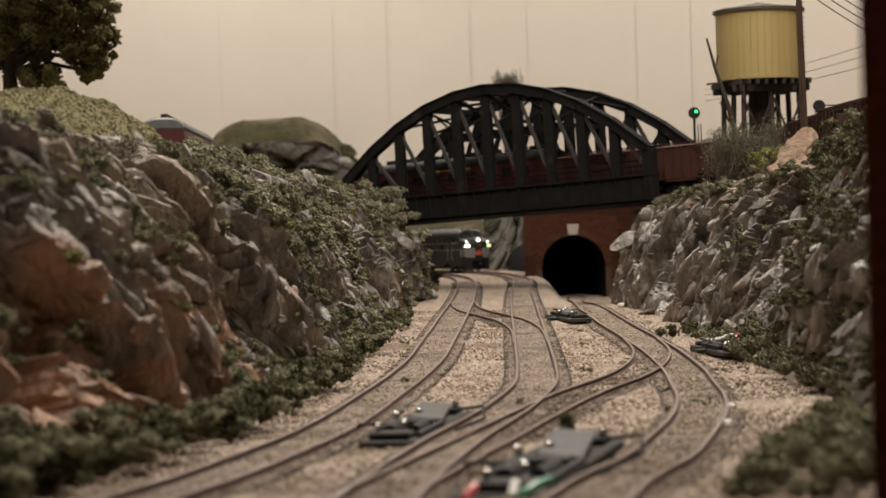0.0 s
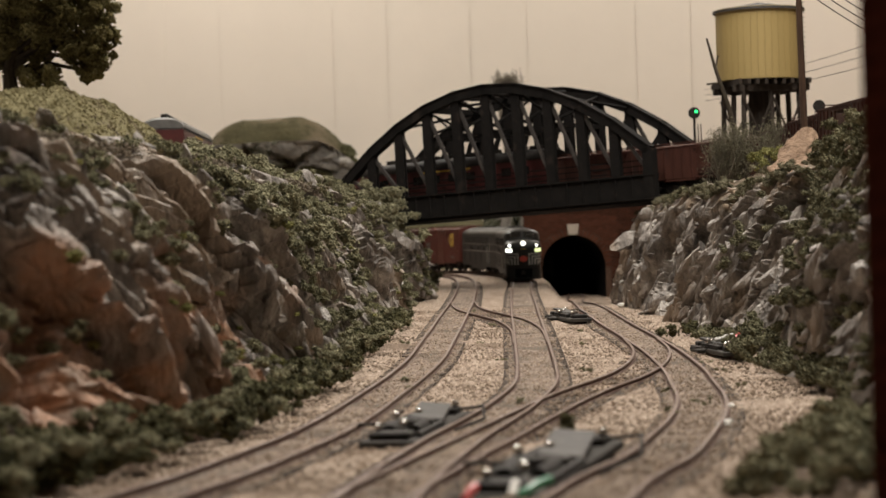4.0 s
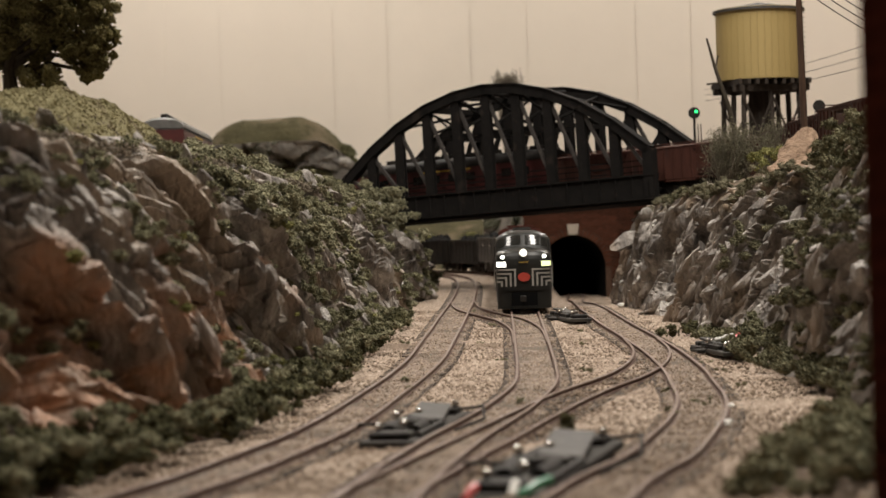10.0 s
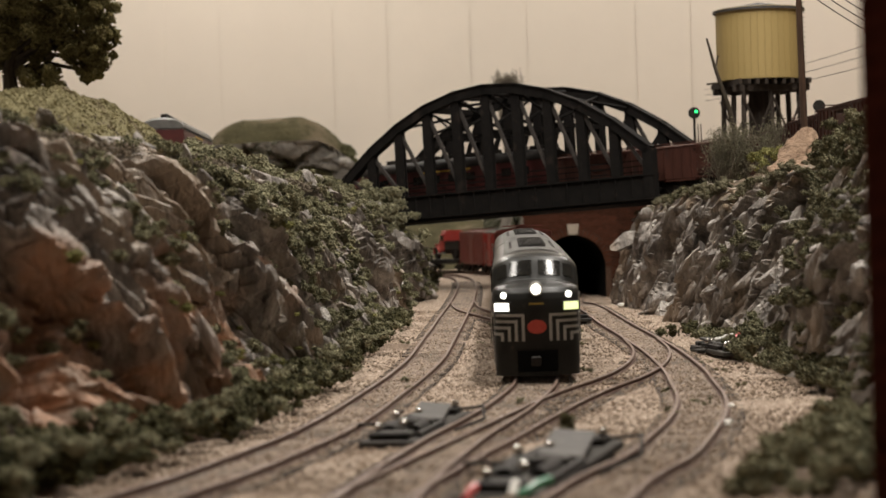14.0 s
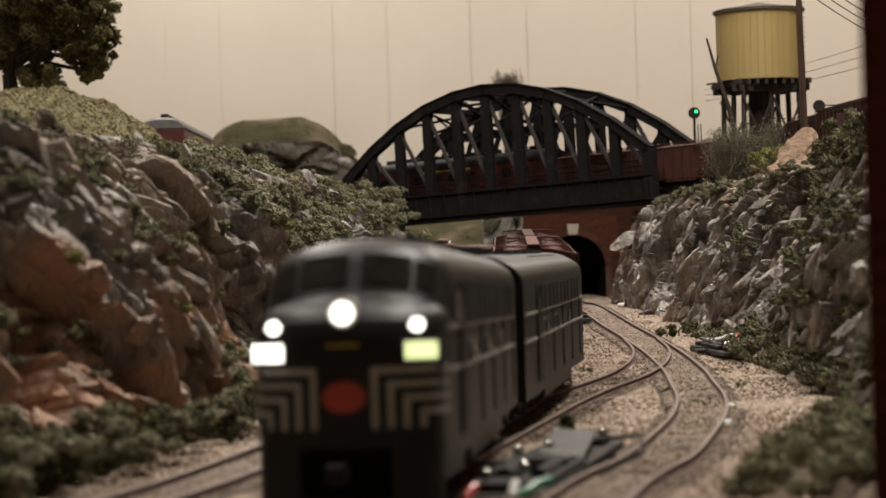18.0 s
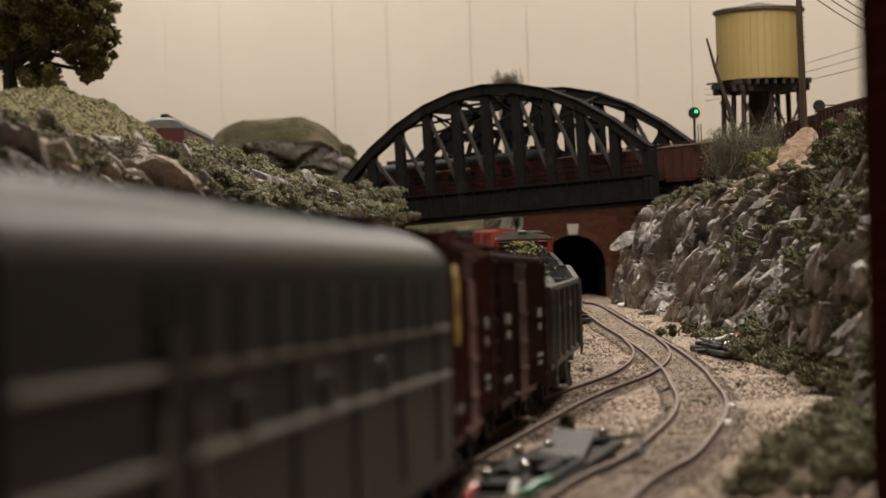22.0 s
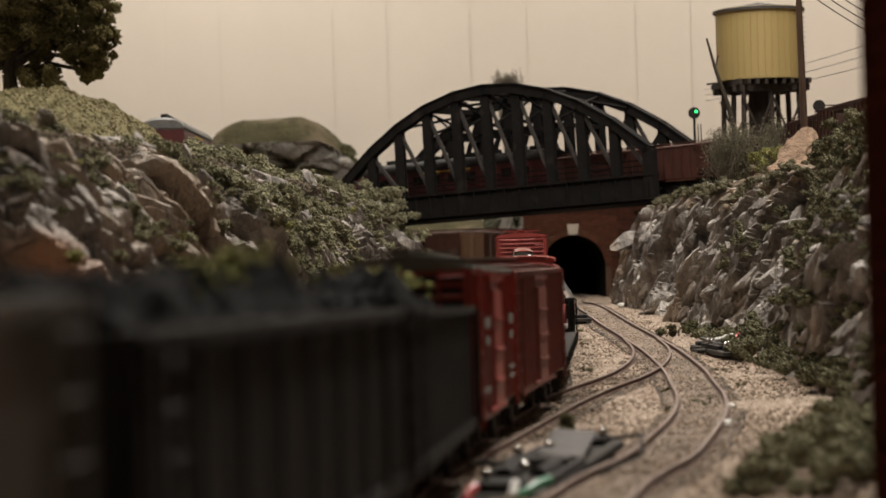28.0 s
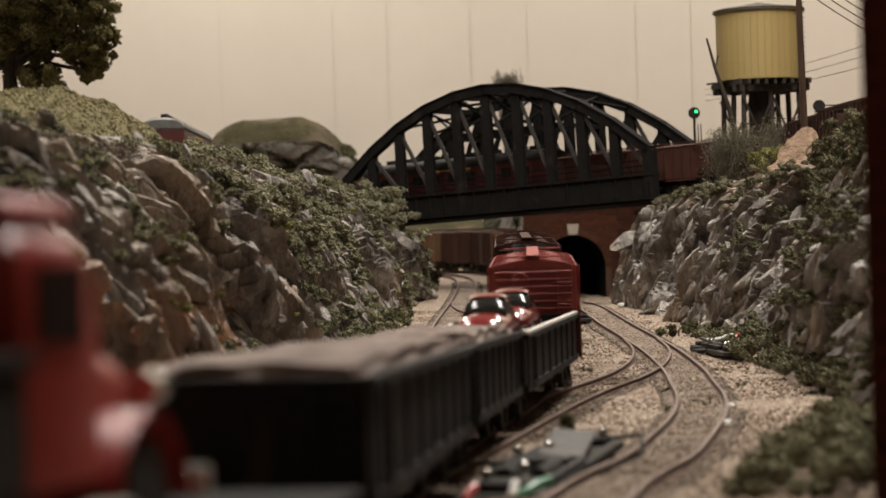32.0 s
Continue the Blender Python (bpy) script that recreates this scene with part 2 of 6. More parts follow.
M["rubble"] = material("grey_rubble", [(0.02, 0.02, 0.019), (0.10, 0.097, 0.092), (0.22, 0.21, 0.20)], 0.7, scale=260, bump=0.0008)
M["coal"] = material("coal", [(0.006, 0.006, 0.006), (0.020, 0.019, 0.018)], 0.88, scale=400, bump=0.0008)
M["rust_load"] = material("sand_load", [(0.11, 0.075, 0.06), (0.20, 0.15, 0.125), (0.33, 0.265, 0.23)], 0.8, scale=150, bump=0.0008, stretch=(1, 0.35, 1))
M["silver"] = material("silver_roof", [(0.09, 0.087, 0.082), (0.15, 0.144, 0.134)], 0.55, metal=0.2, scale=150)
M["coach_red"] = material("coach_red", [(0.05, 0.009, 0.008), (0.075, 0.014, 0.012)], 0.5, scale=90)
M["white"] = material("white_paint", [(0.62, 0.60, 0.55), (0.72, 0.70, 0.64)], 0.5, scale=200)
M["ochre"] = material("ochre_paint", [(0.42, 0.27, 0.04), (0.5, 0.34, 0.06)], 0.5, scale=200)
M["chrome"] = material("bright_metal", [(0.6, 0.58, 0.55), (0.7, 0.68, 0.65)], 0.15, metal=1.0)
M["machine"] = material("machine_grey", [(0.030, 0.027, 0.024), (0.070, 0.063, 0.055)], 0.75, scale=160, spots=(0.03, 0.028, 0.026), spot_scale=180, spot_at=0.58)
M["plate_grey"] = material("grey_plate", [(0.030, 0.027, 0.024), (0.075, 0.069, 0.062)], 0.6, scale=160, spots=(0.08, 0.072, 0.065), spot_scale=180, spot_at=0.6)
M["red_wire"] = material("red_wire", [(0.5, 0.04, 0.04), (0.6, 0.07, 0.06)], 0.35)
M["green_wire"] = material("green_wire", [(0.02, 0.16, 0.07), (0.03, 0.22, 0.1)], 0.35)
M["hill"] = material("hill_turf", [(0.036, 0.033, 0.015), (0.075, 0.064, 0.032)], 0.95, scale=40, bump=0.003, bump_scale=200, spots=(0.12, 0.095, 0.06), spot_scale=14, spot_at=0.54)
M["auto_red"] = material("maroon_enamel", [(0.20, 0.018, 0.018), (0.25, 0.025, 0.025)], 0.15, coat=0.8)
M["building"] = material("dark_brick", [(0.065, 0.019, 0.013), (0.11, 0.032, 0.022)], 0.9, scale=260, vary=0.2)
for k in ("loco_grey", "car_black", "box_brown", "hopper_grey", "bridge"):
    M[k].node_tree.nodes["Principled BSDF"].inputs["Specular IOR Level"].default_value = 0.24 if k == "loco_grey" else 0.18


# ---- mesh helpers ----
def box(bm, c, s, rz=0.0, rx=0.0, ry=0.0):
    """A box with centre c and sizes s."""
    m = pose(*c, rx, ry, rz) @ Matrix.Diagonal((*s, 1))
    return bmesh.ops.create_cube(bm, size=1.0, matrix=m)["verts"]


def rod(bm, a, b, r, seg=6, r2=None):
    a, b = Vector(a), Vector(b)
    d = b - a
    m = Matrix.Translation((a + b) / 2) @ d.to_track_quat("Z", "Y").to_matrix().to_4x4()
    return bmesh.ops.create_cone(bm, cap_ends=True, segments=seg, radius1=r, radius2=r if r2 is None else r2, depth=d.length, matrix=m)["verts"]


def soften(bm, w, seg=1):
    bmesh.ops.bevel(bm, geom=bm.edges[:], offset=w, segments=seg, affect="EDGES", clamp_overlap=True)


def part(name, bm, mat, parent=None, label=""):
    """Links a bmesh as one mesh object under a thing or a part."""
    me = bpy.data.meshes.new(name)
    bm.to_mesh(me)
    bm.free()
    me.materials.append(mat)
    ob = new(name, me)
    if parent:
        ob.parent = parent
    if label:
        tagged(ob, label)
    return ob


def smooth(ob, angle=40):
    me = ob.data
    me.polygons.foreach_set("use_smooth", [True] * len(me.polygons))
    me.set_sharp_from_angle(angle=radians(angle))
    return ob


SPLIT = {"side_post", "roof_rib", "lettering_bar", "side_rib", "panel_seam", "handrail", "door_rib", "stake_pocket", "roof_vent", "lower_panel", "door_track",
         "guard_rail", "hatch", "letter_board", "roof_edge", "cab_window", "top_chord", "side_sill", "coupler_pocket"}
SHARED = {}


def boxes(name, items, mat, parent=None, label="", bevel=0.0):
    """Boxes of (centre, sizes, turns): one mesh, or for countable pieces one object each on shared meshes."""
    if name in SPLIT and len(items) > 1:
        made = None
        for c, size, *turn in items:
            key = (mat.name, *(round(float(v), 6) for v in size))
            if key not in SHARED:
                bm = bmesh.new()
                box(bm, (0, 0, 0), size)
                me = bpy.data.meshes.new(name)
                bm.to_mesh(me)
                bm.free()
                me.materials.append(mat)
                SHARED[key] = me
            made = new(name, SHARED[key])
            made.parent = parent
            rz, rx, ry = (*turn, 0, 0, 0)[:3]
            made.matrix_basis = pose(*c, rx, ry, rz)
        return made
    bm = bmesh.new()
    for it in items:
        box(bm, *it)
    if bevel:
        soften(bm, bevel)
    return part(name, bm, mat, parent, label)


def rods(name, items, mat, parent=None, label=""):
    bm = bmesh.new()
    for it in items:
        rod(bm, *it)
    return part(name, bm, mat, parent, label)


def grid_mesh(name, pts, mat, parent=None, shade=True):
    """A sheet through an array of points, rows by columns."""
    r, c = pts.shape[:2]
    i = np.arange(r * c).reshape(r, c)
    f = np.stack([i[:-1, :-1], i[:-1, 1:], i[1:, 1:], i[1:, :-1]], -1).reshape(-1, 4)
    me = bpy.data.meshes.new(name)
    me.from_pydata(pts.reshape(-1, 3).tolist(), [], f.tolist())
    me.materials.append(mat)
    if shade:
        me.polygons.foreach_set("use_smooth", [True] * len(me.polygons))
    ob = new(name, me)
    if parent:
        ob.parent = parent
    return ob


OCT = np.array([(1, 0, 0), (-1, 0, 0), (0, 1, 0), (0, -1, 0), (0, 0, 1), (0, 0, -1)], float)
OCTF = np.array([(0, 2, 4), (2, 1, 4), (1, 3, 4), (3, 0, 4), (2, 0, 5), (1, 2, 5), (3, 1, 5), (0, 3, 5)])


def lumps(name, centres, sizes, mat, parent=None, rng=None, jitter=0.45, rounded=True):
    """Very many small uneven crumbs in one mesh."""
    rng = rng or np.random.default_rng(5)
    n = len(centres)
    v = OCT[None] * (1 + jitter * rng.uniform(-1, 1, (n, 6, 1))) + 0.35 * rng.uniform(-1, 1, (n, 6, 3))
    v = v * np.asarray(sizes).reshape(-1, 1, 1) + np.asarray(centres)[:, None, :]
    f = OCTF[None] + 6 * np.arange(n)[:, None, None]
    me = bpy.data.meshes.new(name)
    me.vertices.add(6 * n)
    me.vertices.foreach_set("co", v.reshape(-1).astype(np.float32))
    me.loops.add(24 * n)
    me.loops.foreach_set("vertex_index", f.reshape(-1).astype(np.int32))
    me.polygons.add(8 * n)
    me.polygons.foreach_set("loop_start", np.arange(0, 24 * n, 3, dtype=np.int32))
    me.polygons.foreach_set("use_smooth", np.full(8 * n, rounded, dtype=bool))
    me.update(calc_edges=True)
    me.materials.append(mat)
    ob = new(name, me)
    if parent:
        ob.parent = parent
    return ob


def tube(name, pts, r, mat, parent=None, label="", n=5):
    """One bent wire through the points."""
    p = [Vector(q) for q in pts]
    rings = []
    for i, c in enumerate(p):
        d = (p[min(i + 1, len(p) - 1)] - p[max(i - 1, 0)]).normalized()
        m = d.to_track_quat("Z", "Y").to_matrix()
        rings.append([c + m @ Vector((r * math.cos(2 * math.pi * k / n), r * math.sin(2 * math.pi * k / n), 0)) for k in range(n)])
    return loft(name, rings, mat, parent, label)


def loft(name, rings, mat, parent=None, label="", close=True, caps=True):
    """A skin over rings of points of equal number."""
    bm = bmesh.new()
    vs = [[bm.verts.new(p) for p in ring] for ring in rings]
    n = len(vs[0])
    for a, b in zip(vs[:-1], vs[1:]):
        for i in range(n if close else n - 1):
            bm.faces.new((a[i], a[(i + 1) % n], b[(i + 1) % n], b[i]))
    if caps:
        bm.faces.new(vs[0][::-1])
        bm.faces.new(vs[-1])
    bmesh.ops.recalc_face_normals(bm, faces=bm.faces[:])
    return part(name, bm, mat, parent, label)


def thing(name, label, category, at=None, group="", kind=""):
    ob = new(name)
    ob.empty_display_size = 0.01
    if at is not None:
        ob.matrix_world = at
    return tagged(ob, label, category, group, kind)


# ---- the lie of the land ----
LIE_Y = [-1, 0.2, 0.268, 0.393, 0.513, 0.7, 0.894, 1.01, 1.125, 1.353, 1.6, 1.854, 2.2, 2.6, 8]
LIE_Z = [0.0160, 0.0150, 0.0132, 0.0100, 0.0060, 0.002, 0.002, 0.0055, 0.0085, 0.014, 0.0157, 0.0168, 0.0205, 0.0245, 0.0245]
RAIL_H = 0.0024


def step(a, b, v):
    t = min(1.0, max(0.0, (v - a) / (b - a)))
    return t * t * (3 - 2 * t)


def lie(y):
    """Height of the rail heads at y, eased over the kinks."""
    return float(sum(np.interp(y + k, LIE_Y, LIE_Z) for k in (-0.06, -0.03, 0, 0.03, 0.06)) / 5)


def sink(x, y):
    """The right-hand line runs down into the tunnel."""
    return 0.0265 * step(1.30, 2.45, y) * step(0.088, 0.106, x - 0.018 * step(1.6, 2.3, y))


def land(x, y):
    return lie(y) - sink(x, y)


def spline(points, pitch=0.004):
    """An even polyline through the given plan points."""
    p = [Vector((*q, 0)) for q in points]
    p = [2 * p[0] - p[1], *p, 2 * p[-1] - p[-2]]
    out = []
    for a, b, c, d in zip(p[:-3], p[1:-2], p[2:-1], p[3:]):
        for k in range(16):
            t = k / 16
            out.append(0.5 * ((2 * b) + (c - a) * t + (2 * a - 5 * b + 4 * c - d) * t * t + (3 * b - a - 3 * c + d) * t ** 3))
    out.append(p[-2])
    xy = np.array([(v.x, v.y) for v in out])
    s = np.concatenate([[0], np.cumsum(np.hypot(*np.diff(xy, axis=0).T))])
    w = np.arange(0, s[-1], pitch)
    return np.stack([np.interp(w, s, xy[:, 0]), np.interp(w, s, xy[:, 1])], 1)


MAIN = [(-0.25, -0.4), (-0.12, -0.1), (-0.064, 0.1), (-0.0425, 0.2), (-0.0315, 0.268), (-0.0185, 0.393), (-0.0102, 0.5), (0.0018, 0.612),
        (0.013, 0.69), (0.0225, 0.753), (0.0312, 0.82), (0.0368, 0.875), (0.0399, 0.94), (0.0427, 1.035), (0.0473, 1.2), (0.0509, 1.34),
        (0.059, 1.6), (0.0676, 1.854), (0.079, 2.15), (0.0765, 2.3), (0.062, 2.46), (0.035, 2.60), (-0.004, 2.72), (-0.065, 2.82), (-0.15, 2.89),
        (-0.28, 2.93), (-0.6, 2.95), (-1.1, 2.95), (-2.6, 2.95)]
LEFT = [(-0.10, 0.2), (-0.083, 0.34), (-0.065, 0.46), (-0.0575, 0.51), (-0.049, 0.58), (-0.041, 0.65), (-0.0327, 0.745), (-0.0252, 0.84), (-0.0165, 0.934),
        (-0.0093, 1.02), (-0.0035, 1.145), (0.004, 1.32), (0.014, 1.64), (0.0225, 2.13), (0.012, 2.4), (-0.03, 2.58), (-0.12, 2.72), (-0.3, 2.8), (-0.6, 2.82)]
RIGHT = [(-0.05, 0.0), (-0.012, 0.2), (0.006, 0.3), (0.029, 0.43), (0.0395, 0.48), (0.0525, 0.53), (0.066, 0.6), (0.081, 0.685), (0.0915, 0.765), (0.098, 0.85),
         (0.1022, 0.92), (0.1032, 1.015), (0.101, 1.125), (0.098, 1.255), (0.0985, 1.42), (0.109, 1.7), (0.126, 2.05), (0.1485, 2.4), (0.175, 2.75)]
CROSS_NEAR = [(0.1010, 1.10), (0.0995, 1.03), (0.092, 0.965), (0.0775, 0.9), (0.0576, 0.835), (0.041, 0.77), (0.0245, 0.69), (0.0085, 0.6), (-0.0065, 0.51),
              (-0.0205, 0.41), (-0.032, 0.29), (-0.041, 0.2)]
CROSS_FAR = [(0.0138, 1.66), (0.0150, 1.5), (0.0215, 1.41), (0.031, 1.345), (0.0405, 1.285), (0.0455, 1.2), (0.0440, 1.1)]


# ---- room ----
def room():
    w = [(-2.2, 1.95), (2.2, 1.95)]
    wall = boxes("wall_north", [((0, 4.02, 0.25), (4.6, 0.04, 2.5))], M["wall"])
    tagged(wall, "beige painted panel wall with faint upright grooves", "wall", kind="structure")
    x, k = -2.288, 0
    while x < 2.15:
        wd = (0.104, 0.213, 0.102, 0.157, 0.107, 0.205)[k % 6]
        boxes("panel", [((x + wd / 2, 3.9990, 0.25), (wd - 0.0011, 0.0018, 2.5))], M["wall"], wall)
        x += wd
        k += 1
    # unseen walls, added in dark brown to limit bounced light
    for n, c, s in (("wall_west", (-2.32, 1.2, 0.25), (0.04, 5.6, 2.5)), ("wall_east", (2.32, 1.2, 0.25), (0.04, 5.6, 2.5)),
                    ("wall_south", (0, -1.62, 0.25), (4.6, 0.04, 2.5))):
        tagged(boxes(n, [(c, s)], M["side_wall"]), "unseen dark brown wall, added to limit bounced light", "wall", kind="structure")
    tagged(boxes("ceiling", [((0, 1.2, 1.52), (4.7, 5.7, 0.04))], M["ceiling"]), "off-white painted ceiling", "ceiling", kind="structure")
    tagged(boxes("floor", [((0, 1.2, -1.02), (4.7, 5.7, 0.04))], M["floor"]), "dark carpeted floor of the room", "floor", kind="structure")
    # assumed housings above the four lamps, out of view
    for x, y in ((0.34, 1.06), (-0.42, 1.06), (-0.45, 3.42), (0.75, 3.42)):
        t = thing("assumed_ceiling_light", "unseen long white ceiling light fitting", "ceiling light", pose(x, y, 1.37), "ceiling lights")
        boxes("housing", [((0, 0, 0.07), (0.2, 1.1, 0.12))], M["white"], t, bevel=0.01)


# ---- ground and track ----
def ground():
    xs = np.concatenate([np.linspace(-2.0, -0.35, 12), np.linspace(-0.3, 0.3, 120), np.linspace(0.35, 2.0, 12)])
    ys = np.concatenate([np.linspace(-1.2, 0.2, 10), np.linspace(0.25, 2.4, 250), np.linspace(2.45, 4.0, 16)])
    pts = np.array([[(x, y, land(x, y) - RAIL_H + 0.0005 * noise.noise((x * 60, y * 60, 0)) + 0.0009 * noise.noise((x * 18, y * 18, 3)) - 0.0005) for x in xs] for y in ys])
    tagged(grid_mesh("ground", pts, M["ballast"]), "sandy stone ballast over the layout board", "ground", kind="structure")


def offset(path, d):
    t = np.gradient(path, axis=0)
    t /= np.linalg.norm(t, axis=1)[:, None]
    return path + d * np.stack([t[:, 1], -t[:, 0]], 1)


def ribbon(name, path, prof, mat, parent, dz=0.0):
    """A profile of (aside, up) swept along a plan path on the lie of the land."""
    t = np.gradient(path, axis=0)
    t /= np.linalg.norm(t, axis=1)[:, None]
    nrm = np.stack([t[:, 1], -t[:, 0]], 1)
    z = np.array([land(*p) for p in path]) + dz
    pts = np.array([[(p[0] + n[0] * a, p[1] + n[1] * a, zz + u) for a, u in prof] for p, n, zz in zip(path, nrm, z)])
    return grid_mesh(name, pts, mat, parent, shade=False)


HEAD = [(-0.0006, -0.0007), (-0.0006, -0.0001), (-0.00045, 0), (0.00045, 0), (0.0006, -0.0001), (0.0006, -0.0007), (-0.0006, -0.0007)]
WEB = [(-0.0004, -0.0006), (-0.0004, -0.0016), (-0.0012, -0.0019), (-0.0012, -0.0026), (0.0012, -0.0026), (0.0012, -0.0019), (0.0004, -0.0016), (0.0004, -0.0006)]
TIE = None


def track(label, points, tie_from, tie_to, dz=0.0, bed=True):
    global TIE
    path = spline(points)
    t = thing("railway_track", label, "railway track", kind="structure")
    for side in (-1, 1):
        o = offset(path, side * 0.0086)
        r = ribbon("rail", o, WEB, M["rail"], t, dz)
        ribbon("rail_head", o, HEAD, M["rail_head"], r, dz)
    if bed:
        sel = path[(path[:, 1] > tie_from - 0.03) & (path[:, 1] < tie_to + 0.03)]
        pr = [(-0.0165, -0.0048), (-0.0138, -0.0030)] + [(0.001 * k, -0.0021 - 0.0003 * (abs(k) > 9)) for k in range(-12, 13)] + [(0.0138, -0.0030), (0.0165, -0.0048)]
        bed_ob = ribbon("trackbed", sel, pr, M["trackbed"], t, dz)
        for v in bed_ob.data.vertices:
            v.co.z += 0.0002 + 0.00045 * noise.noise(v.co * 45) + 0.00025 * noise.noise(v.co * 700)
    if TIE is None:
        bm = bmesh.new()
        box(bm, (0, 0, -0.0030), (0.0295, 0.0027, 0.0018))
        soften(bm, 0.0002)
        TIE = bpy.data.meshes.new("tie")
        bm.to_mesh(TIE)
        bm.free()
        TIE.materials.append(M["tie"])
    even = spline(points, 0.0061)
    d = np.gradient(even, axis=0)
    rng = random.Random(int(points[0][0] * 1000))
    for (x, y), (u, v) in zip(even, d):
        if tie_from < y < tie_to:
            ob = new("tie", TIE)
            ob.parent = t
            ob.matrix_basis = pose(x, y, land(x, y) + dz + rng.uniform(-0.0003, 0.0001), 0, 0, math.degrees(math.atan2(v, u)) - 90 + rng.uniform(-1.5, 1.5))
    return t


def tracks():
    track("weathered main line track with rusty rails in sandy ballast", MAIN, 0.36, 2.3)
    track("rusty siding track curving past the rock face", LEFT, 0.36, 2.2, -0.0001)
    track("rusty branch track curving out of the brick tunnel", RIGHT, 0.36, 2.1, -0.0002)
    track("crossover track joining the branch to the main line", CROSS_NEAR, 0.62, 0.99, -0.0003, False)
    track("crossover track joining the siding to the main line", CROSS_FAR, 1.26, 1.5, -0.0003, False)


# ---- rock cuttings ----
LEFT_FOOT = ([0.0, 0.30, 0.45, 0.52, 0.67, 0.85, 1.0, 1.16, 1.3, 1.6, 1.9, 2.15, 2.3], [-0.20, -0.135, -0.108, -0.096, -0.078, -0.060, -0.047, -0.037, -0.029, -0.018, -0.008, -0.004, -0.012])
RIGHT_FOOT = ([0.0, 0.3, 0.45, 0.55, 0.65, 0.75, 0.87, 1.0, 1.2, 1.4, 1.6, 1.9, 2.2], [0.052, 0.078, 0.098, 0.114, 0.126, 0.136, 0.143, 0.145, 0.137, 0.128, 0.130, 0.150, 0.18])


def blocks(q, k, tilt):
    """Broken blocks: each cell of rock stands out or back and leans its own way."""
    d, p = noise.voronoi(q)
    c = p[0]
    h = noise.cell(c * 91.7)
    v = noise.cell_vector(c * 57.3) - Vector((0.5, 0.5, 0.5))
    edge = min(1.0, (d[1] - d[0]) * 6)
    return k * (h + tilt * (q - c).dot(v) - 0.35 * (1 - edge))


def crag(p, k=1.0):
    """Relief of broken rock in slanting layers at a point, in metres."""
    w = Vector(p)
    w = w + 0.004 * noise.noise_vector(w * 34)
    e = w.y + SLANT * w.z
    a = blocks(Vector((w.x * 10, e * 14, w.z * 8)), 0.0105, 1.5)
    b = blocks(Vector((w.x * 18, e * 48, w.z * 18)), 0.0060, 1.9)
    c = blocks(Vector((w.x * 40, e * 120, w.z * 50)), 0.0028, 1.9)
    f = noise.fractal((w.x * 110, e * 220, w.z * 100), 0.7, 2.1, 3)
    s = 1 - abs(noise.noise((w.x * 14, e * 60, w.z * 11)))
    return k * (a + b + c + 0.0012 * f + 0.004 * s * s + 0.008 * noise.noise(w * 9) - 0.0135)


SLANT = 0.7


def cliff(name, label, foot, side, crest, width, ys, cols, back, mat, rough=1.0, rise=None):
    """A cutting side swept along its foot: steep rock, then the level land behind it."""
    us = np.concatenate([np.linspace(0, 1, cols), 1 + np.linspace(0.02, 1, 24) ** 2.0])
    pts = np.zeros((len(ys), len(us), 3))
    for i, y0 in enumerate(ys):
        for j, u in enumerate(us):
            h = 1 - (1 - min(u, 1.0)) ** 1.35
            y = y0 - SLANT * (0.1 * h - 0.05)
            fx = float(np.interp(y, *foot))
            zt = crest(y)
            z0 = land(fx, y) - 0.006
            w = width(y)
            if u <= 1:
                a = 0.45 * u + 0.55 * u ** 2.2
                x = fx + side * w * a
                z = z0 + (zt - z0) * h
                k = min(1.0, 0.25 + 3 * u) * (1.0 if u < 0.8 else 1.0 - 0.7 * (u - 0.8) / 0.2)
            else:
                x = fx + side * (w + (u - 1) * back)
                z = zt + 0.004 * noise.noise((x * 14, y * 14, 2)) + 0.010 * step(0.0, 0.5, u - 1) * (0.6 + noise.noise((x * 6, y * 6, 9)))
                if rise:
                    z += float(np.interp(y, *rise)) * step(0.0, 0.028, u - 1)
                k = max(0.0, (0.55 if rise else 0.3) - 3 * (u - 1))
            d = crag((x, y, z), k * rough) if k > 0 else 0.0
            pts[i, j] = (x - side * d * 1.1, y - 0.35 * d, z + 0.3 * d)
    ob = grid_mesh(name, pts, mat, shade=False)
    tagged(ob, label, "rock face", kind="structure")
    return pts


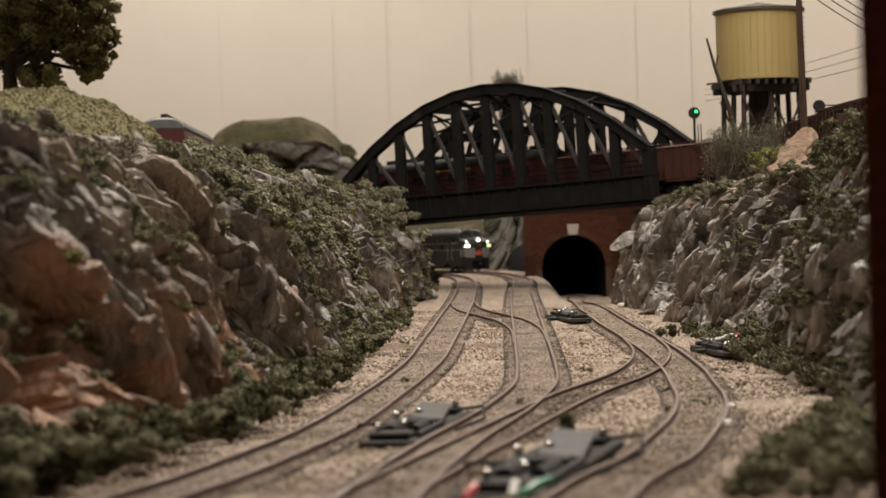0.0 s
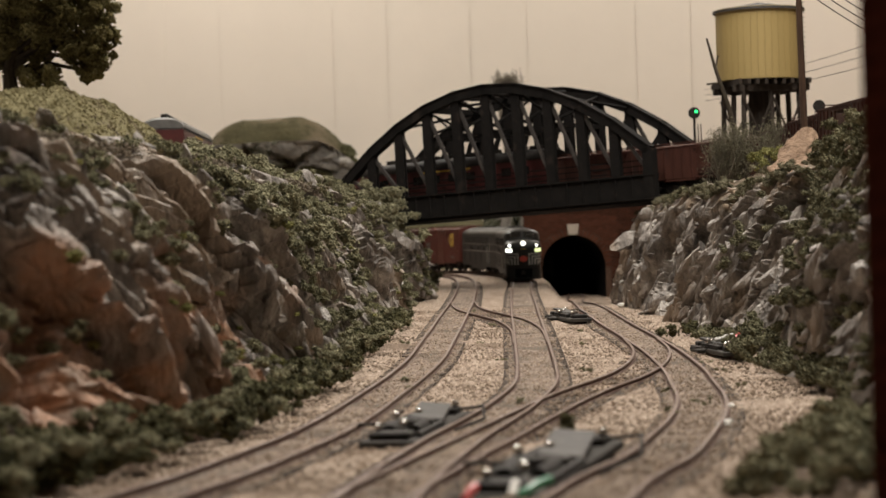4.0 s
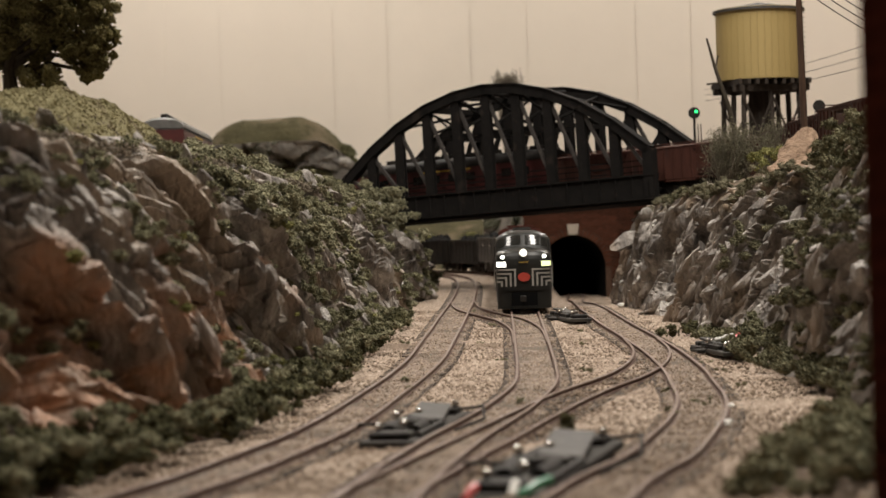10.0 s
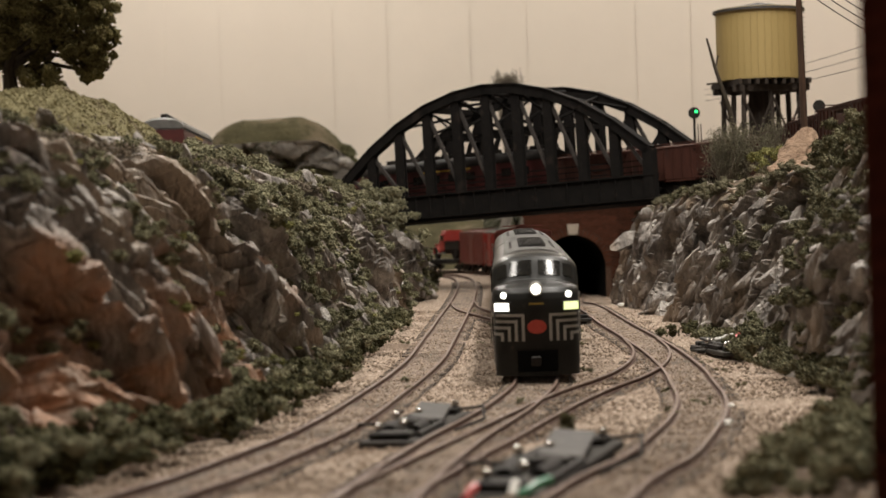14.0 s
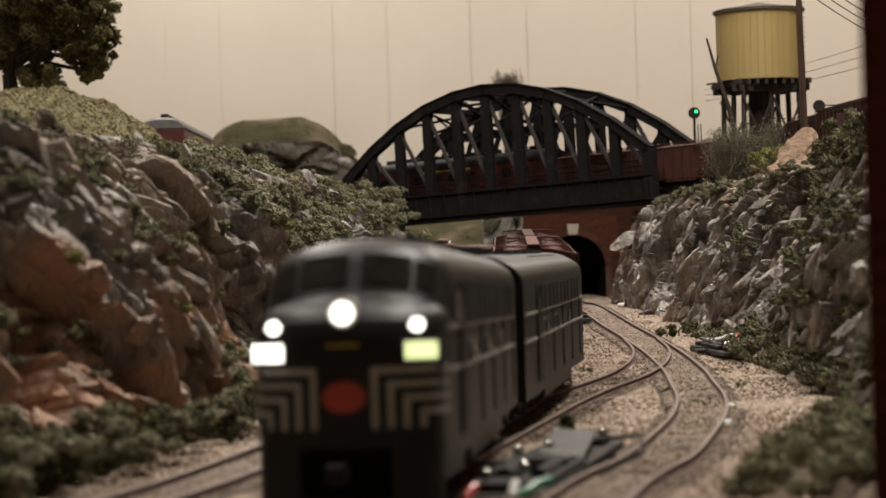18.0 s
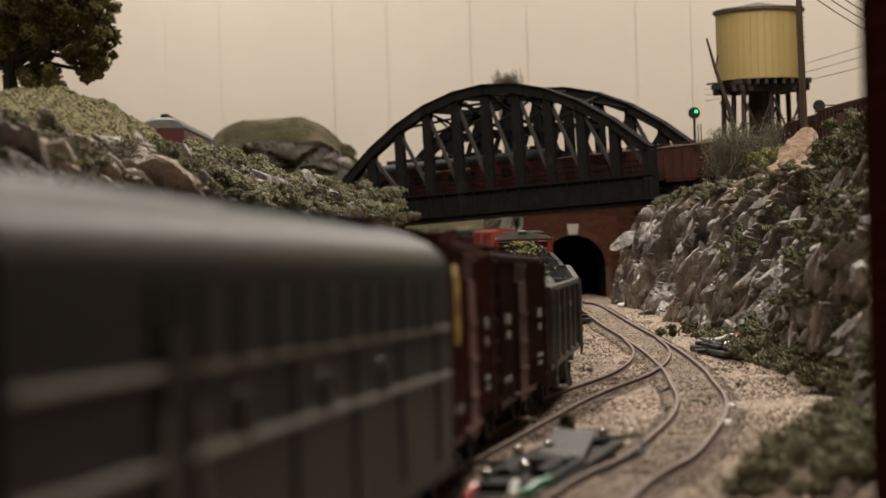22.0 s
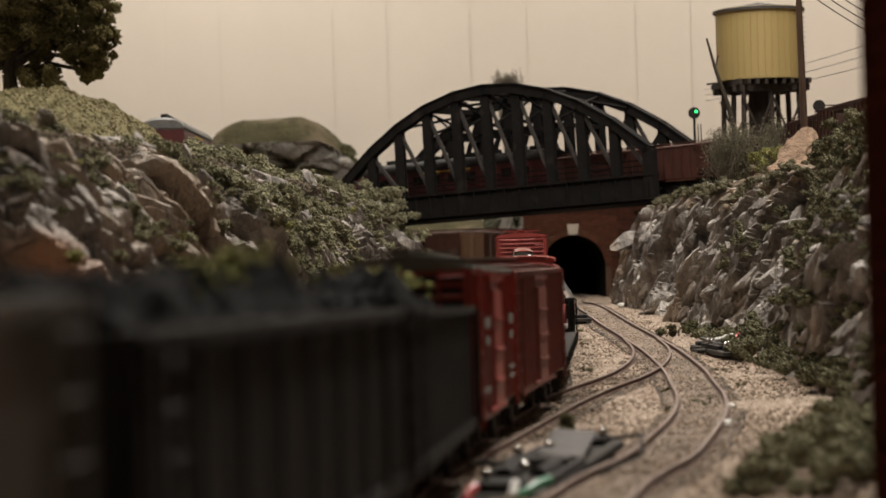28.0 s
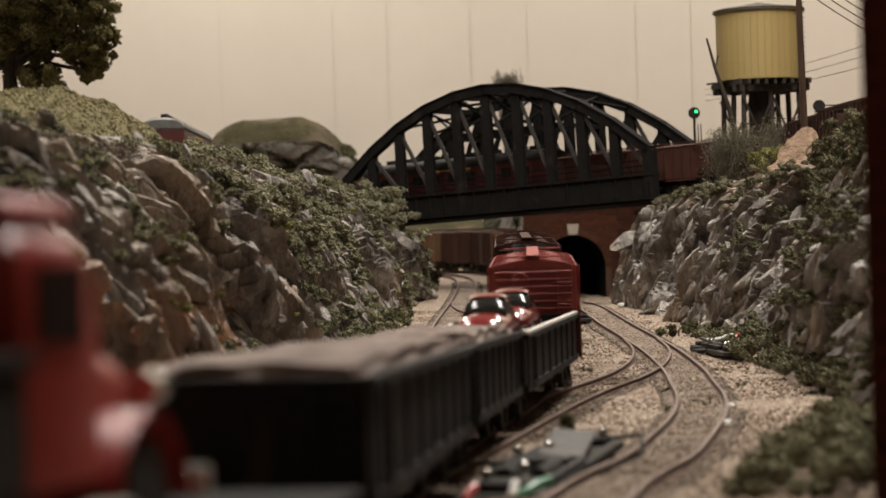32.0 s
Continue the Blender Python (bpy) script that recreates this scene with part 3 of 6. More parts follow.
def slabs(pts, side, n, seed, mat, label):
    """Angular slabs of broken rock standing out of a cutting side: each a body cut by random planes, its length up the face."""
    rng = np.random.default_rng(seed)
    r, c = pts.shape[:2]
    i = rng.integers(6, r - 6, n)
    j = ((c - 24) * rng.uniform(0.04, 0.94, n)).astype(int)
    m = n
    base = pts[i, j]
    up = pts[i, np.minimum(j + 8, c - 1)] - pts[i, np.maximum(j - 8, 0)]
    up = up / np.linalg.norm(up, axis=1)[:, None] + 0.22 * rng.normal(size=(m, 3))
    up /= np.linalg.norm(up, axis=1)[:, None]
    out = np.array((-side, -0.45, 0.25)) + 0.3 * rng.normal(size=(m, 3))
    out -= up * (out * up).sum(1)[:, None]
    out /= np.linalg.norm(out, axis=1)[:, None]
    wide = np.cross(up, out)
    grow = rng.uniform(0.5, 1.35, m)
    half = np.stack([rng.uniform(0.0020, 0.0058, m) * grow, rng.uniform(0.0030, 0.0062, m) * grow, rng.uniform(0.0055, 0.0150, m) * grow], 1)
    v, f = ball(3)
    nrm = rng.normal(size=(m, 13, 3))
    nrm /= np.linalg.norm(nrm, axis=2)[:, :, None]
    cut = rng.uniform(0.36, 0.9, (m, 1, 13))
    rad = np.minimum((cut / np.maximum(np.einsum("vk,mpk->mvp", v, nrm), 0.1)).min(2), 1.15)
    rad *= 1 + 0.035 * rng.uniform(-1, 1, rad.shape)
    local = v[None] * rad[:, :, None] * half[:, None, :]
    place = base + out * (half[:, 1] * rng.uniform(-0.6, 0.0, m))[:, None]
    world_ = place[:, None, :] + local[:, :, :1] * wide[:, None, :] + local[:, :, 1:2] * out[:, None, :] + local[:, :, 2:] * up[:, None, :]
    faces = f[None] + len(v) * np.arange(m)[:, None, None]
    ob = triangles("rock_slabs", world_.reshape(-1, 3), faces.reshape(-1, 3), mat, False)
    tagged(ob, label, "rock", kind="stuff")


def left_crest(y):
    return float(np.interp(y, [0.3, 0.6, 0.75, 0.95, 1.2, 1.5, 1.8, 2.0, 2.15, 2.3], [0.106, 0.108, 0.107, 0.107, 0.105, 0.101, 0.098, 0.092, 0.08, 0.07]))


def right_crest(y):
    return float(np.interp(y, [0.3, 0.6, 0.9, 1.03, 1.17, 1.45, 1.7, 2.0], [0.10, 0.103, 0.103, 0.098, 0.088, 0.088, 0.085, 0.080]))


LEFT_Y = np.concatenate([0.30 + 1.95 * np.linspace(0, 1, 1000) ** 1.3])
RIGHT_Y = np.concatenate([0.38 + 1.70 * np.linspace(0, 1, 880) ** 1.2])


def cuttings():
    global LEFT_PTS, RIGHT_PTS
    LEFT_PTS = cliff("rock_face_left", "craggy grey and rust-brown rock cutting with moss", LEFT_FOOT, -1, left_crest,
                     lambda y: float(np.interp(y, [0.3, 0.7, 1.2, 2.0, 2.3], [0.082, 0.075, 0.066, 0.055, 0.05])), LEFT_Y, 96, 1.2, M["rock_left"])
    slabs(LEFT_PTS, -1, 1700, 61, M["rock_left"], "broken grey and rust-brown rock slabs of the cutting side")
    RIGHT_PTS = cliff("rock_face_right", "craggy grey slate rock cutting with moss", RIGHT_FOOT, 1, right_crest,
                      lambda y: float(np.interp(y, [0.3, 0.9, 1.5, 2.0], [0.05, 0.045, 0.04, 0.04])), RIGHT_Y, 90, 1.4, M["rock_right"], 0.72, ([0.95, 1.1, 1.3, 1.5, 1.9], [0.0, 0.016, 0.014, 0.008, 0.0]))
    slabs(RIGHT_PTS, 1, 1750, 62, M["rock_right"], "broken grey slate slabs of the cutting side")


# ---- foliage ----
def ball(level):
    """Vertices and faces of an icosphere of radius 1."""
    bm = bmesh.new()
    bmesh.ops.create_icosphere(bm, subdivisions=level, radius=1.0)
    v = np.array([tuple(q.co) for q in bm.verts])
    f = np.array([[q.index for q in face.verts] for face in bm.faces])
    bm.free()
    return v, f


def triangles(name, v, f, mat, rounded=True):
    me = bpy.data.meshes.new(name)
    me.vertices.add(len(v))
    me.vertices.foreach_set("co", v.reshape(-1).astype(np.float32))
    me.loops.add(3 * len(f))
    me.loops.foreach_set("vertex_index", f.reshape(-1).astype(np.int32))
    me.polygons.add(len(f))
    me.polygons.foreach_set("loop_start", np.arange(0, 3 * len(f), 3, dtype=np.int32))
    me.polygons.foreach_set("use_smooth", np.full(len(f), rounded, dtype=bool))
    me.update(calc_edges=True)
    me.materials.append(mat)
    return new(name, me)


TET = np.array([(1, 1, 1), (-1, -1, 1), (-1, 1, -1), (1, -1, -1)], float) * 0.7
TETF = np.array([(0, 1, 2), (0, 3, 1), (0, 2, 3), (1, 3, 2)])


def clumps(name, label, category, centres, radii, mat, seed, crumb=(0.0003, 0.0007), flat=0.75, per=46):
    """Ground foam: ragged spongy knots with loose crumbs round them, one object."""
    rng = np.random.default_rng(seed)
    big, knots = np.asarray(radii), 2
    r = np.repeat(big, knots) * rng.uniform(0.42, 0.7, len(big) * knots)
    off = rng.normal(size=(len(r), 3))
    off *= (np.repeat(big, knots) * rng.uniform(0.25, 0.7, len(r)) / np.linalg.norm(off, axis=1))[:, None]
    off[:, 2] *= flat
    c = np.repeat(np.asarray(centres), knots, 0) + off
    n = len(c)
    bv, bf = ball(1)
    k = len(bv)
    v = bv[None] * (r[:, None] * rng.uniform(0.62, 0.95, (n, k)))[:, :, None] + 0.12 * r[:, None, None] * rng.uniform(-1, 1, (n, k, 3))
    v[:, :, 2] *= 0.5 + 0.5 * flat
    v += c[:, None, :]
    f = bf[None] + k * np.arange(n)[:, None, None]
    # a skin of small crumbs, each a ragged tetrahedron
    m = per
    d = rng.normal(size=(n * m, 3))
    d[:, 2] = np.where(d[:, 2] < -0.4, -d[:, 2], d[:, 2])
    d *= (np.repeat(r, m) * rng.uniform(0.72, 1.22, n * m) / np.linalg.norm(d, axis=1))[:, None]
    d[:, 2] *= flat
    size = np.clip(np.repeat(r, m) * rng.uniform(0.10, 0.23, n * m), crumb[0], crumb[1] * 1.4)
    o = (TET[None] + 0.55 * rng.uniform(-1, 1, (n * m, 4, 3))) * size[:, None, None] + (np.repeat(c, m, 0) + d)[:, None, :]
    g = TETF[None] + 4 * np.arange(n * m)[:, None, None] + n * k
    ob = triangles(name, np.concatenate([v.reshape(-1, 3), o.reshape(-1, 3)]), np.concatenate([f.reshape(-1, 3), g.reshape(-1, 3)]), mat, False)
    return tagged(ob, label, category, kind="stuff")


def pick(pts, seed, n, test):
    """Spots on a cutting side that pass a test of (row, column share, place)."""
    rng = random.Random(seed)
    r, c = pts.shape[:2]
    out = []
    tries = 0
    while len(out) < n and tries < n * 60:
        tries += 1
        i, j = rng.randrange(r), rng.randrange(c)
        p = pts[i, j]
        if test(j / (c - 25.0), p, rng):
            out.append(p)
    side = -1 if pts is LEFT_PTS else 1
    return np.array(out) + np.array((-0.0042 * side, -0.0015, 0.0022))


def patch(p, f, at, seed=0.0):
    return noise.fractal((p[0] * f, p[1] * f, p[2] * f + seed), 0.7, 2, 3) > at


def crest_x(y):
    return float(np.interp(y, *LEFT_FOOT)) - float(np.interp(y, [0.3, 0.7, 1.2, 2.0, 2.3], [0.082, 0.075, 0.066, 0.055, 0.05]))


def shoulder(x, y):
    """Height of the turfed bank that rises behind the left face."""
    e = crest_x(y) + 0.002 - x
    z = left_crest(y) - 0.007
    z += (0.0255 * step(0.60, 0.86, y) * (1 - step(0.90, 1.10, y)) + 0.010 * step(1.08, 1.15, y) * (1 - step(1.22, 1.34, y))) * step(-0.006, 0.022, e) * (1 - 0.95 * step(0.024, 0.055, e))
    return z + 0.0030 * noise.noise((x * 50, y * 50, 4)) + 0.0009 * noise.noise((x * 180, y * 180, 4))


def turf_bank():
    ys = np.linspace(0.52, 1.42, 180)
    vs = np.linspace(-0.006, 0.16, 70)
    pts = np.array([[(crest_x(y) - v, y, shoulder(crest_x(y) - v, y)) for v in vs] for y in ys])
    tagged(grid_mesh("turf_bank", pts, M["grass"]), "yellow-green turf bank above the rock cutting", "grass", kind="structure")
    rng = np.random.default_rng(15)
    c = []
    for _ in range(32000):
        y = rng.uniform(0.55, 1.36)
        x = crest_x(y) - rng.uniform(-0.004, 0.05)
        c.append((x, y, shoulder(x, y) + rng.uniform(-0.0003, 0.0003)))
    d = []
    for _ in range(14000):
        y = rng.uniform(0.55, 1.36)
        v = rng.normal(-0.006, 0.006)
        x = crest_x(y) - v
        if patch((x, y, 0), 30, -0.15, 2):
            d.append((x, y, shoulder(x, y) + rng.uniform(-0.003, 0.0012)))
    tagged(lumps("dry_grass", np.array(d), rng.uniform(0.0003, 0.0008, len(d)), M["dry_grass"], None, rng, 0.7, False), "grey-brown dry grass along the cutting edge", "grass", kind="stuff")
    tagged(lumps("turf", np.array(c), rng.uniform(0.0003, 0.0009, len(c)), M["grass"], None, rng, 0.6, False), "yellow-green turf tufts on the bank", "grass", kind="stuff")


def foliage():
    turf_bank()
    rng = np.random.default_rng(8)
    # moss on the left face
    a = pick(LEFT_PTS, 1, 1900, lambda u, p, r: 0.06 < u < 1.0 and p[1] < 2.2 and patch((p[0], p[1], 0.5 * p[2]), 16, 0.0))
    clumps("moss", "dark green moss tufts on the rock", "moss", a, rng.uniform(0.0022, 0.0055, len(a)), M["foam_mid"], 11)
    a = pick(LEFT_PTS, 2, 1050, lambda u, p, r: 0.42 < u < 1.15 and p[1] > 0.95 and patch(p, 18, -0.05 if u > 0.7 else 0.12, 5))
    clumps("moss", "olive green bushes along the cutting edge", "moss", a, rng.uniform(0.003, 0.0075, len(a)), M["foam"], 12)
    a = pick(LEFT_PTS, 3, 70, lambda u, p, r: 0.1 < u < 0.9 and p[1] < 2.0 and patch(p, 40, 0.25, 9))
    clumps("moss", "light green moss tufts on the rock", "moss", a, rng.uniform(0.0015, 0.004, len(a)), M["foam_light"], 13)
    # the big bush at the bridge's end
    c = np.array([(-0.059 + 0.012 * rng.normal(), 1.72 + 0.05 * rng.normal(), 0.086 + 0.008 * rng.normal()) for _ in range(95)])
    clumps("bush", "dense olive bush at the end of the bridge", "bush", c, rng.uniform(0.006, 0.011, len(c)), M["foam"], 14)
    # hedge of bushes at the foot of the left face
    c = []
    for _ in range(420):
        y = 0.30 + 1.0 * rng.random() ** 1.15
        x = float(np.interp(y, *LEFT_FOOT)) + rng.uniform(-0.016, 0.014 if y < 0.9 else 0.008)
        c.append((x, y, land(x, y) + 0.001 + 0.005 * rng.random()))
    c = np.array(c)
    w = np.clip(1.25 - 0.55 * (c[:, 1] - 0.4), 0.5, 1.2)
    clumps("bush", "low green shrubs along the foot of the rock", "bush", c, rng.uniform(0.0025, 0.0080, len(c)) * w, M["foam_dark"], 16)
    c2 = c[::2] + np.array((0.002, 0, 0.0035)) + rng.normal(size=(len(c[::2]), 3)) * 0.003
    clumps("bush", "low olive shrubs along the foot of the rock", "bush", c2, rng.uniform(0.002, 0.0055, len(c2)) * w[::2], M["foam"], 17)
    # right side
    a = pick(RIGHT_PTS, 5, 560, lambda u, p, r: 0.05 < u < 1.1 and ((p[1] < 0.98 and patch(p, 22, -0.14, 3)) or (u > 0.85 and patch(p, 22, 0.1, 3))))
    clumps("moss", "dark green moss tufts on the slate", "moss", a, rng.uniform(0.002, 0.005, len(a)), M["foam_mid"], 21)
    a = pick(RIGHT_PTS, 6, 380, lambda u, p, r: 0.3 < u < 1.2 and p[1] < 1.12 and patch(p, 25, 0.02, 6))
    clumps("moss", "olive green moss on the slate ledges", "moss", a, rng.uniform(0.0025, 0.006, len(a)), M["foam"], 22)
    c = []
    for _ in range(250):
        y = 0.42 + 0.66 * rng.random()
        x = float(np.interp(y, *RIGHT_FOOT)) + rng.uniform(-0.012 if y > 0.86 or y < 0.56 else -0.003, 0.026)
        c.append((x, y, land(x, y) + 0.002 + 0.012 * rng.random() * step(-0.01, 0.02, x - float(np.interp(y, *RIGHT_FOOT)))))
    c = np.array(c)
    clumps("bush", "tangled olive shrubs beside the branch track", "bush", c, rng.uniform(0.003, 0.0075, len(c)), M["foam_mid"], 23)
    c2 = c[c[:, 1] < 0.66][::2] + np.array((-0.006, -0.01, 0.003))
    clumps("bush", "light olive shrubs beside the branch track", "bush", c2[::2], rng.uniform(0.003, 0.0065, len(c2[::2])), M["foam"], 24)
    c = []
    for _ in range(190):
        y = rng.uniform(0.43, 0.62)
        x = rng.uniform(0.075, 0.118) + 0.30 * (y - 0.5)
        c.append((x, y, land(x, y) - 0.002 + 0.007 * rng.random()))
    clumps("bush", "low olive shrubs beside the brick building", "bush", np.array(c), rng.uniform(0.003, 0.0065, len(c)), M["foam"], 34)
    c = np.array([(0.186 + 0.007 * rng.normal(), 0.94 + 0.04 * rng.normal(), 0.092 + 0.010 * rng.normal()) for _ in range(60)])
    clumps("bush", "dense dark shrub at the top of the slate", "bush", c, rng.uniform(0.003, 0.0065, len(c)), M["foam_mid"], 28)
    clumps("bush", "olive shrub at the top of the slate", "bush", c[::2] + np.array((0, -0.004, 0.004)), rng.uniform(0.003, 0.006, len(c[::2])), M["foam"], 29)
    a = pick(RIGHT_PTS, 7, 420, lambda u, p, r: 0.86 < u < 1.10 and p[1] > 1.0 and p[0] < 0.26 and patch(p, 34, -0.1, 8))
    clumps("scrub", "grey-brown dry scrub on the soil above the slate", "scrub", a, rng.uniform(0.0015, 0.0045, len(a)), M["scrub"], 35)
    c = np.array([(0.137 + 0.010 * rng.normal(), 1.13 + 0.05 * rng.normal(), 0.009) for _ in range(26)])
    clumps("bush", "small shrubs at the foot of the slate", "bush", c, rng.uniform(0.003, 0.006, len(c)), M["foam_dark"], 25)
    # weeds in the ballast
    c = []
    for x, y in ((0.0735, 1.17), (0.062, 0.92), (0.0605, 0.925), (0.088, 0.75), (0.09, 0.745), (0.0335, 0.62), (0.0335, 0.625), (-0.018, 0.905), (0.026, 0.99), (0.028, 1.25), (-0.016, 0.86), (0.083, 0.80), (0.021, 1.42),
                 (-0.021, 1.12), (-0.025, 1.22), (0.07, 1.08), (0.074, 0.7), (0.026, 0.78), (0.018, 1.1), (0.117, 0.9), (0.112, 0.82), (0.118, 0.95)):
        for _ in range(3):
            c.append((x + 0.0014 * rng.normal(), y + 0.003 * rng.normal(), land(x, y) - 0.001 + 0.001 * rng.random()))
    clumps("weed", "small dark weeds in the ballast", "weeds", np.array(c), rng.uniform(0.0006, 0.0014, len(c)), M["foam"], 26, (0.0002, 0.0004))
    c = np.array([(0.0335 + 0.0016 * rng.normal(), 0.60 + 0.002 * rng.normal(), land(0.03, 0.6) + z) for z in np.linspace(0, 0.006, 9)])
    clumps("weed", "dark weed standing beside the crossover", "weeds", c, rng.uniform(0.0012, 0.0022, len(c)), M["foam_dark"], 27)
    # loose grains and pebbles
    lines = np.concatenate([spline(p, 0.006) for p in (MAIN, LEFT, RIGHT, CROSS_NEAR, CROSS_FAR)])
    lines = lines[(lines[:, 1] > 0.3) & (lines[:, 1] < 1.7)]
    xy = np.stack([rng.uniform(-0.11, 0.145, 44000), 0.40 + 1.1 * rng.random(44000) ** 1.5], 1)
    g = []
    for part_xy in np.array_split(xy, 26):
        d = np.sqrt(((part_xy[:, None, :] - lines[None]) ** 2).sum(-1)).min(1)
        for (x, y), a in zip(part_xy, d):
            bed = 1 - step(0.0110, 0.0150, a)
            if not 0.0068 < a < 0.0104:
                g.append((x, y, land(x, y) - RAIL_H - 0.0005 + 0.0008 * bed + rng.uniform(-0.0001, 0.0003)))
    tagged(lumps("gravel", np.array(g), rng.uniform(0.0003, 0.0007, len(g)), M["grain"], None, rng), "loose sandy ballast grains", "gravel", kind="stuff")


# ---- bridge ----
BR_A, BR_B = Vector((-0.0905, 2.05, 0.0806)), Vector((0.184, 1.85, 0.0935))


def bridge():
    d = BR_B - BR_A
    ln = d.length
    ux = d.normalized()
    n = Vector((-ux.y, ux.x, 0)).normalized()
    up = ux.cross(n) * (1 if ux.cross(n).z > 0 else -1)
    m = Matrix((ux, n, up)).transposed().to_4x4()
    m.translation = BR_A
    t = thing("arch_truss_bridge", "black steel tied-arch railway bridge over the cutting", "bridge", m)
    W = 0.086
    N = 10

    def hz(u):
        return 0.039 + 0.0035 * u + 0.0718 * (1 - (2 * u - 1) ** 2)
    for k, y in enumerate((0.0, W)):
        top = [(ln * u, y, hz(u)) for u in np.linspace(0.0, 1.0, N + 1)]
        for a, b in zip(top[:-1], top[1:]):
            a, b = Vector(a), Vector(b)
            c, dd = (a + b) / 2, b - a
            ang = -math.degrees(math.atan2(dd.z, dd.x))
            boxes("arch_chord", [(c, (dd.length + 0.003, 0.009, 0.0085), 0, 0, ang), (c + Vector((0, 0, 0.0046)), (dd.length + 0.003, 0.0115, 0.001), 0, 0, ang)], M["bridge"], t)
        for x in (0, ln):
            boxes("end_post", [((x, y, hz(x / ln) / 2 + 0.001), (0.010, 0.009, hz(x / ln)))], M["bridge"], t)
        boxes("side_girder", [((ln / 2, y, 0.010), (ln + 0.012, 0.006, 0.020)), ((ln / 2, y, 0.0205), (ln + 0.012, 0.010, 0.0015)), ((ln / 2, y, -0.0002), (ln + 0.012, 0.010, 0.0015)),
                             *[((ln * q / 20, y - 0.0035, 0.010), (0.0012, 0.002, 0.019)) for q in range(21)]], M["bridge"], t)
        for q in range(1, N):
            x = ln * q / N
            boxes("upright", [((x, y - 0.002, (hz(q / N) + 0.02) / 2), (0.0092, 0.0018, hz(q / N) - 0.02)), ((x, y + 0.002, (hz(q / N) + 0.02) / 2), (0.0092, 0.0018, hz(q / N) - 0.02))], M["bridge"], t)
        for q in range(N):
            a = Vector((ln * q / N, y, hz(q / N) - 0.002)) if q < N else None
            b = Vector((ln * (q + 1) / N, y, 0.022))
            if q in (0,):
                a = Vector((ln * 0.02, y, 0.044))
            dd = b - a
            boxes("diagonal", [((a + b) / 2, (dd.length, 0.0022, 0.0030), 0, 0, -math.degrees(math.atan2(dd.z, dd.x)))], M["worn_steel"], t)
        if k == 1:
            for q in range(1, N - 1):
                a, b = Vector((ln * (q + 1) / N, y, hz((q + 1) / N) - 0.002)), Vector((ln * q / N, y, 0.022))
                dd = b - a
                boxes("counter_diagonal", [((a + b) / 2, (dd.length, 0.0024, 0.0042), 0, 0, -math.degrees(math.atan2(dd.z, dd.x)))], M["bridge"], t)
        boxes("guard_rail", [((ln / 2, y + (0.006 if k == 0 else -0.006), 0.024 + 0.005 * j), (ln, 0.0008, 0.0012)) for j in range(3)], M["bridge"], t)
    for q in range(3, N - 2):
        z = hz(q / N)
        boxes("sway_brace", [((ln * q / N, W / 2, z), (0.004, W, 0.005))], M["bridge"], t)
        if z > 0.088:
            boxes("sway_strut", [((ln * q / N, W / 2, 0.074), (0.004, W, 0.004))], M["bridge"], t)
            for flip in (0, 1):
                rods("sway_diagonal", [((ln * q / N, W * flip, z - 0.002), (ln * q / N, W * (1 - flip), 0.076), 0.0014, 4)], M["bridge"], t)
    for q in range(2, N - 2):
        for flip in (0, 1):
            a = Vector((ln * q / N, W * flip, hz(q / N) + 0.001 * flip))
            b = Vector((ln * (q + 1) / N, W * (1 - flip), hz((q + 1) / N) + 0.001 * flip))
            rods("lateral_brace", [(a, b, 0.0013, 4)], M["bridge"], t)
    boxes("deck", [((ln / 2, W / 2, -0.0005), (ln + 0.01, W - 0.006, 0.005))], M["bridge"], t)
    for s in (-1, 1):
        boxes("bridge_rail", [((ln / 2, W / 2 + s * 0.0085, 0.0031), (ln + 0.02, 0.0012, 0.0022))], M["rail"], t)
    return t, m, ln, W


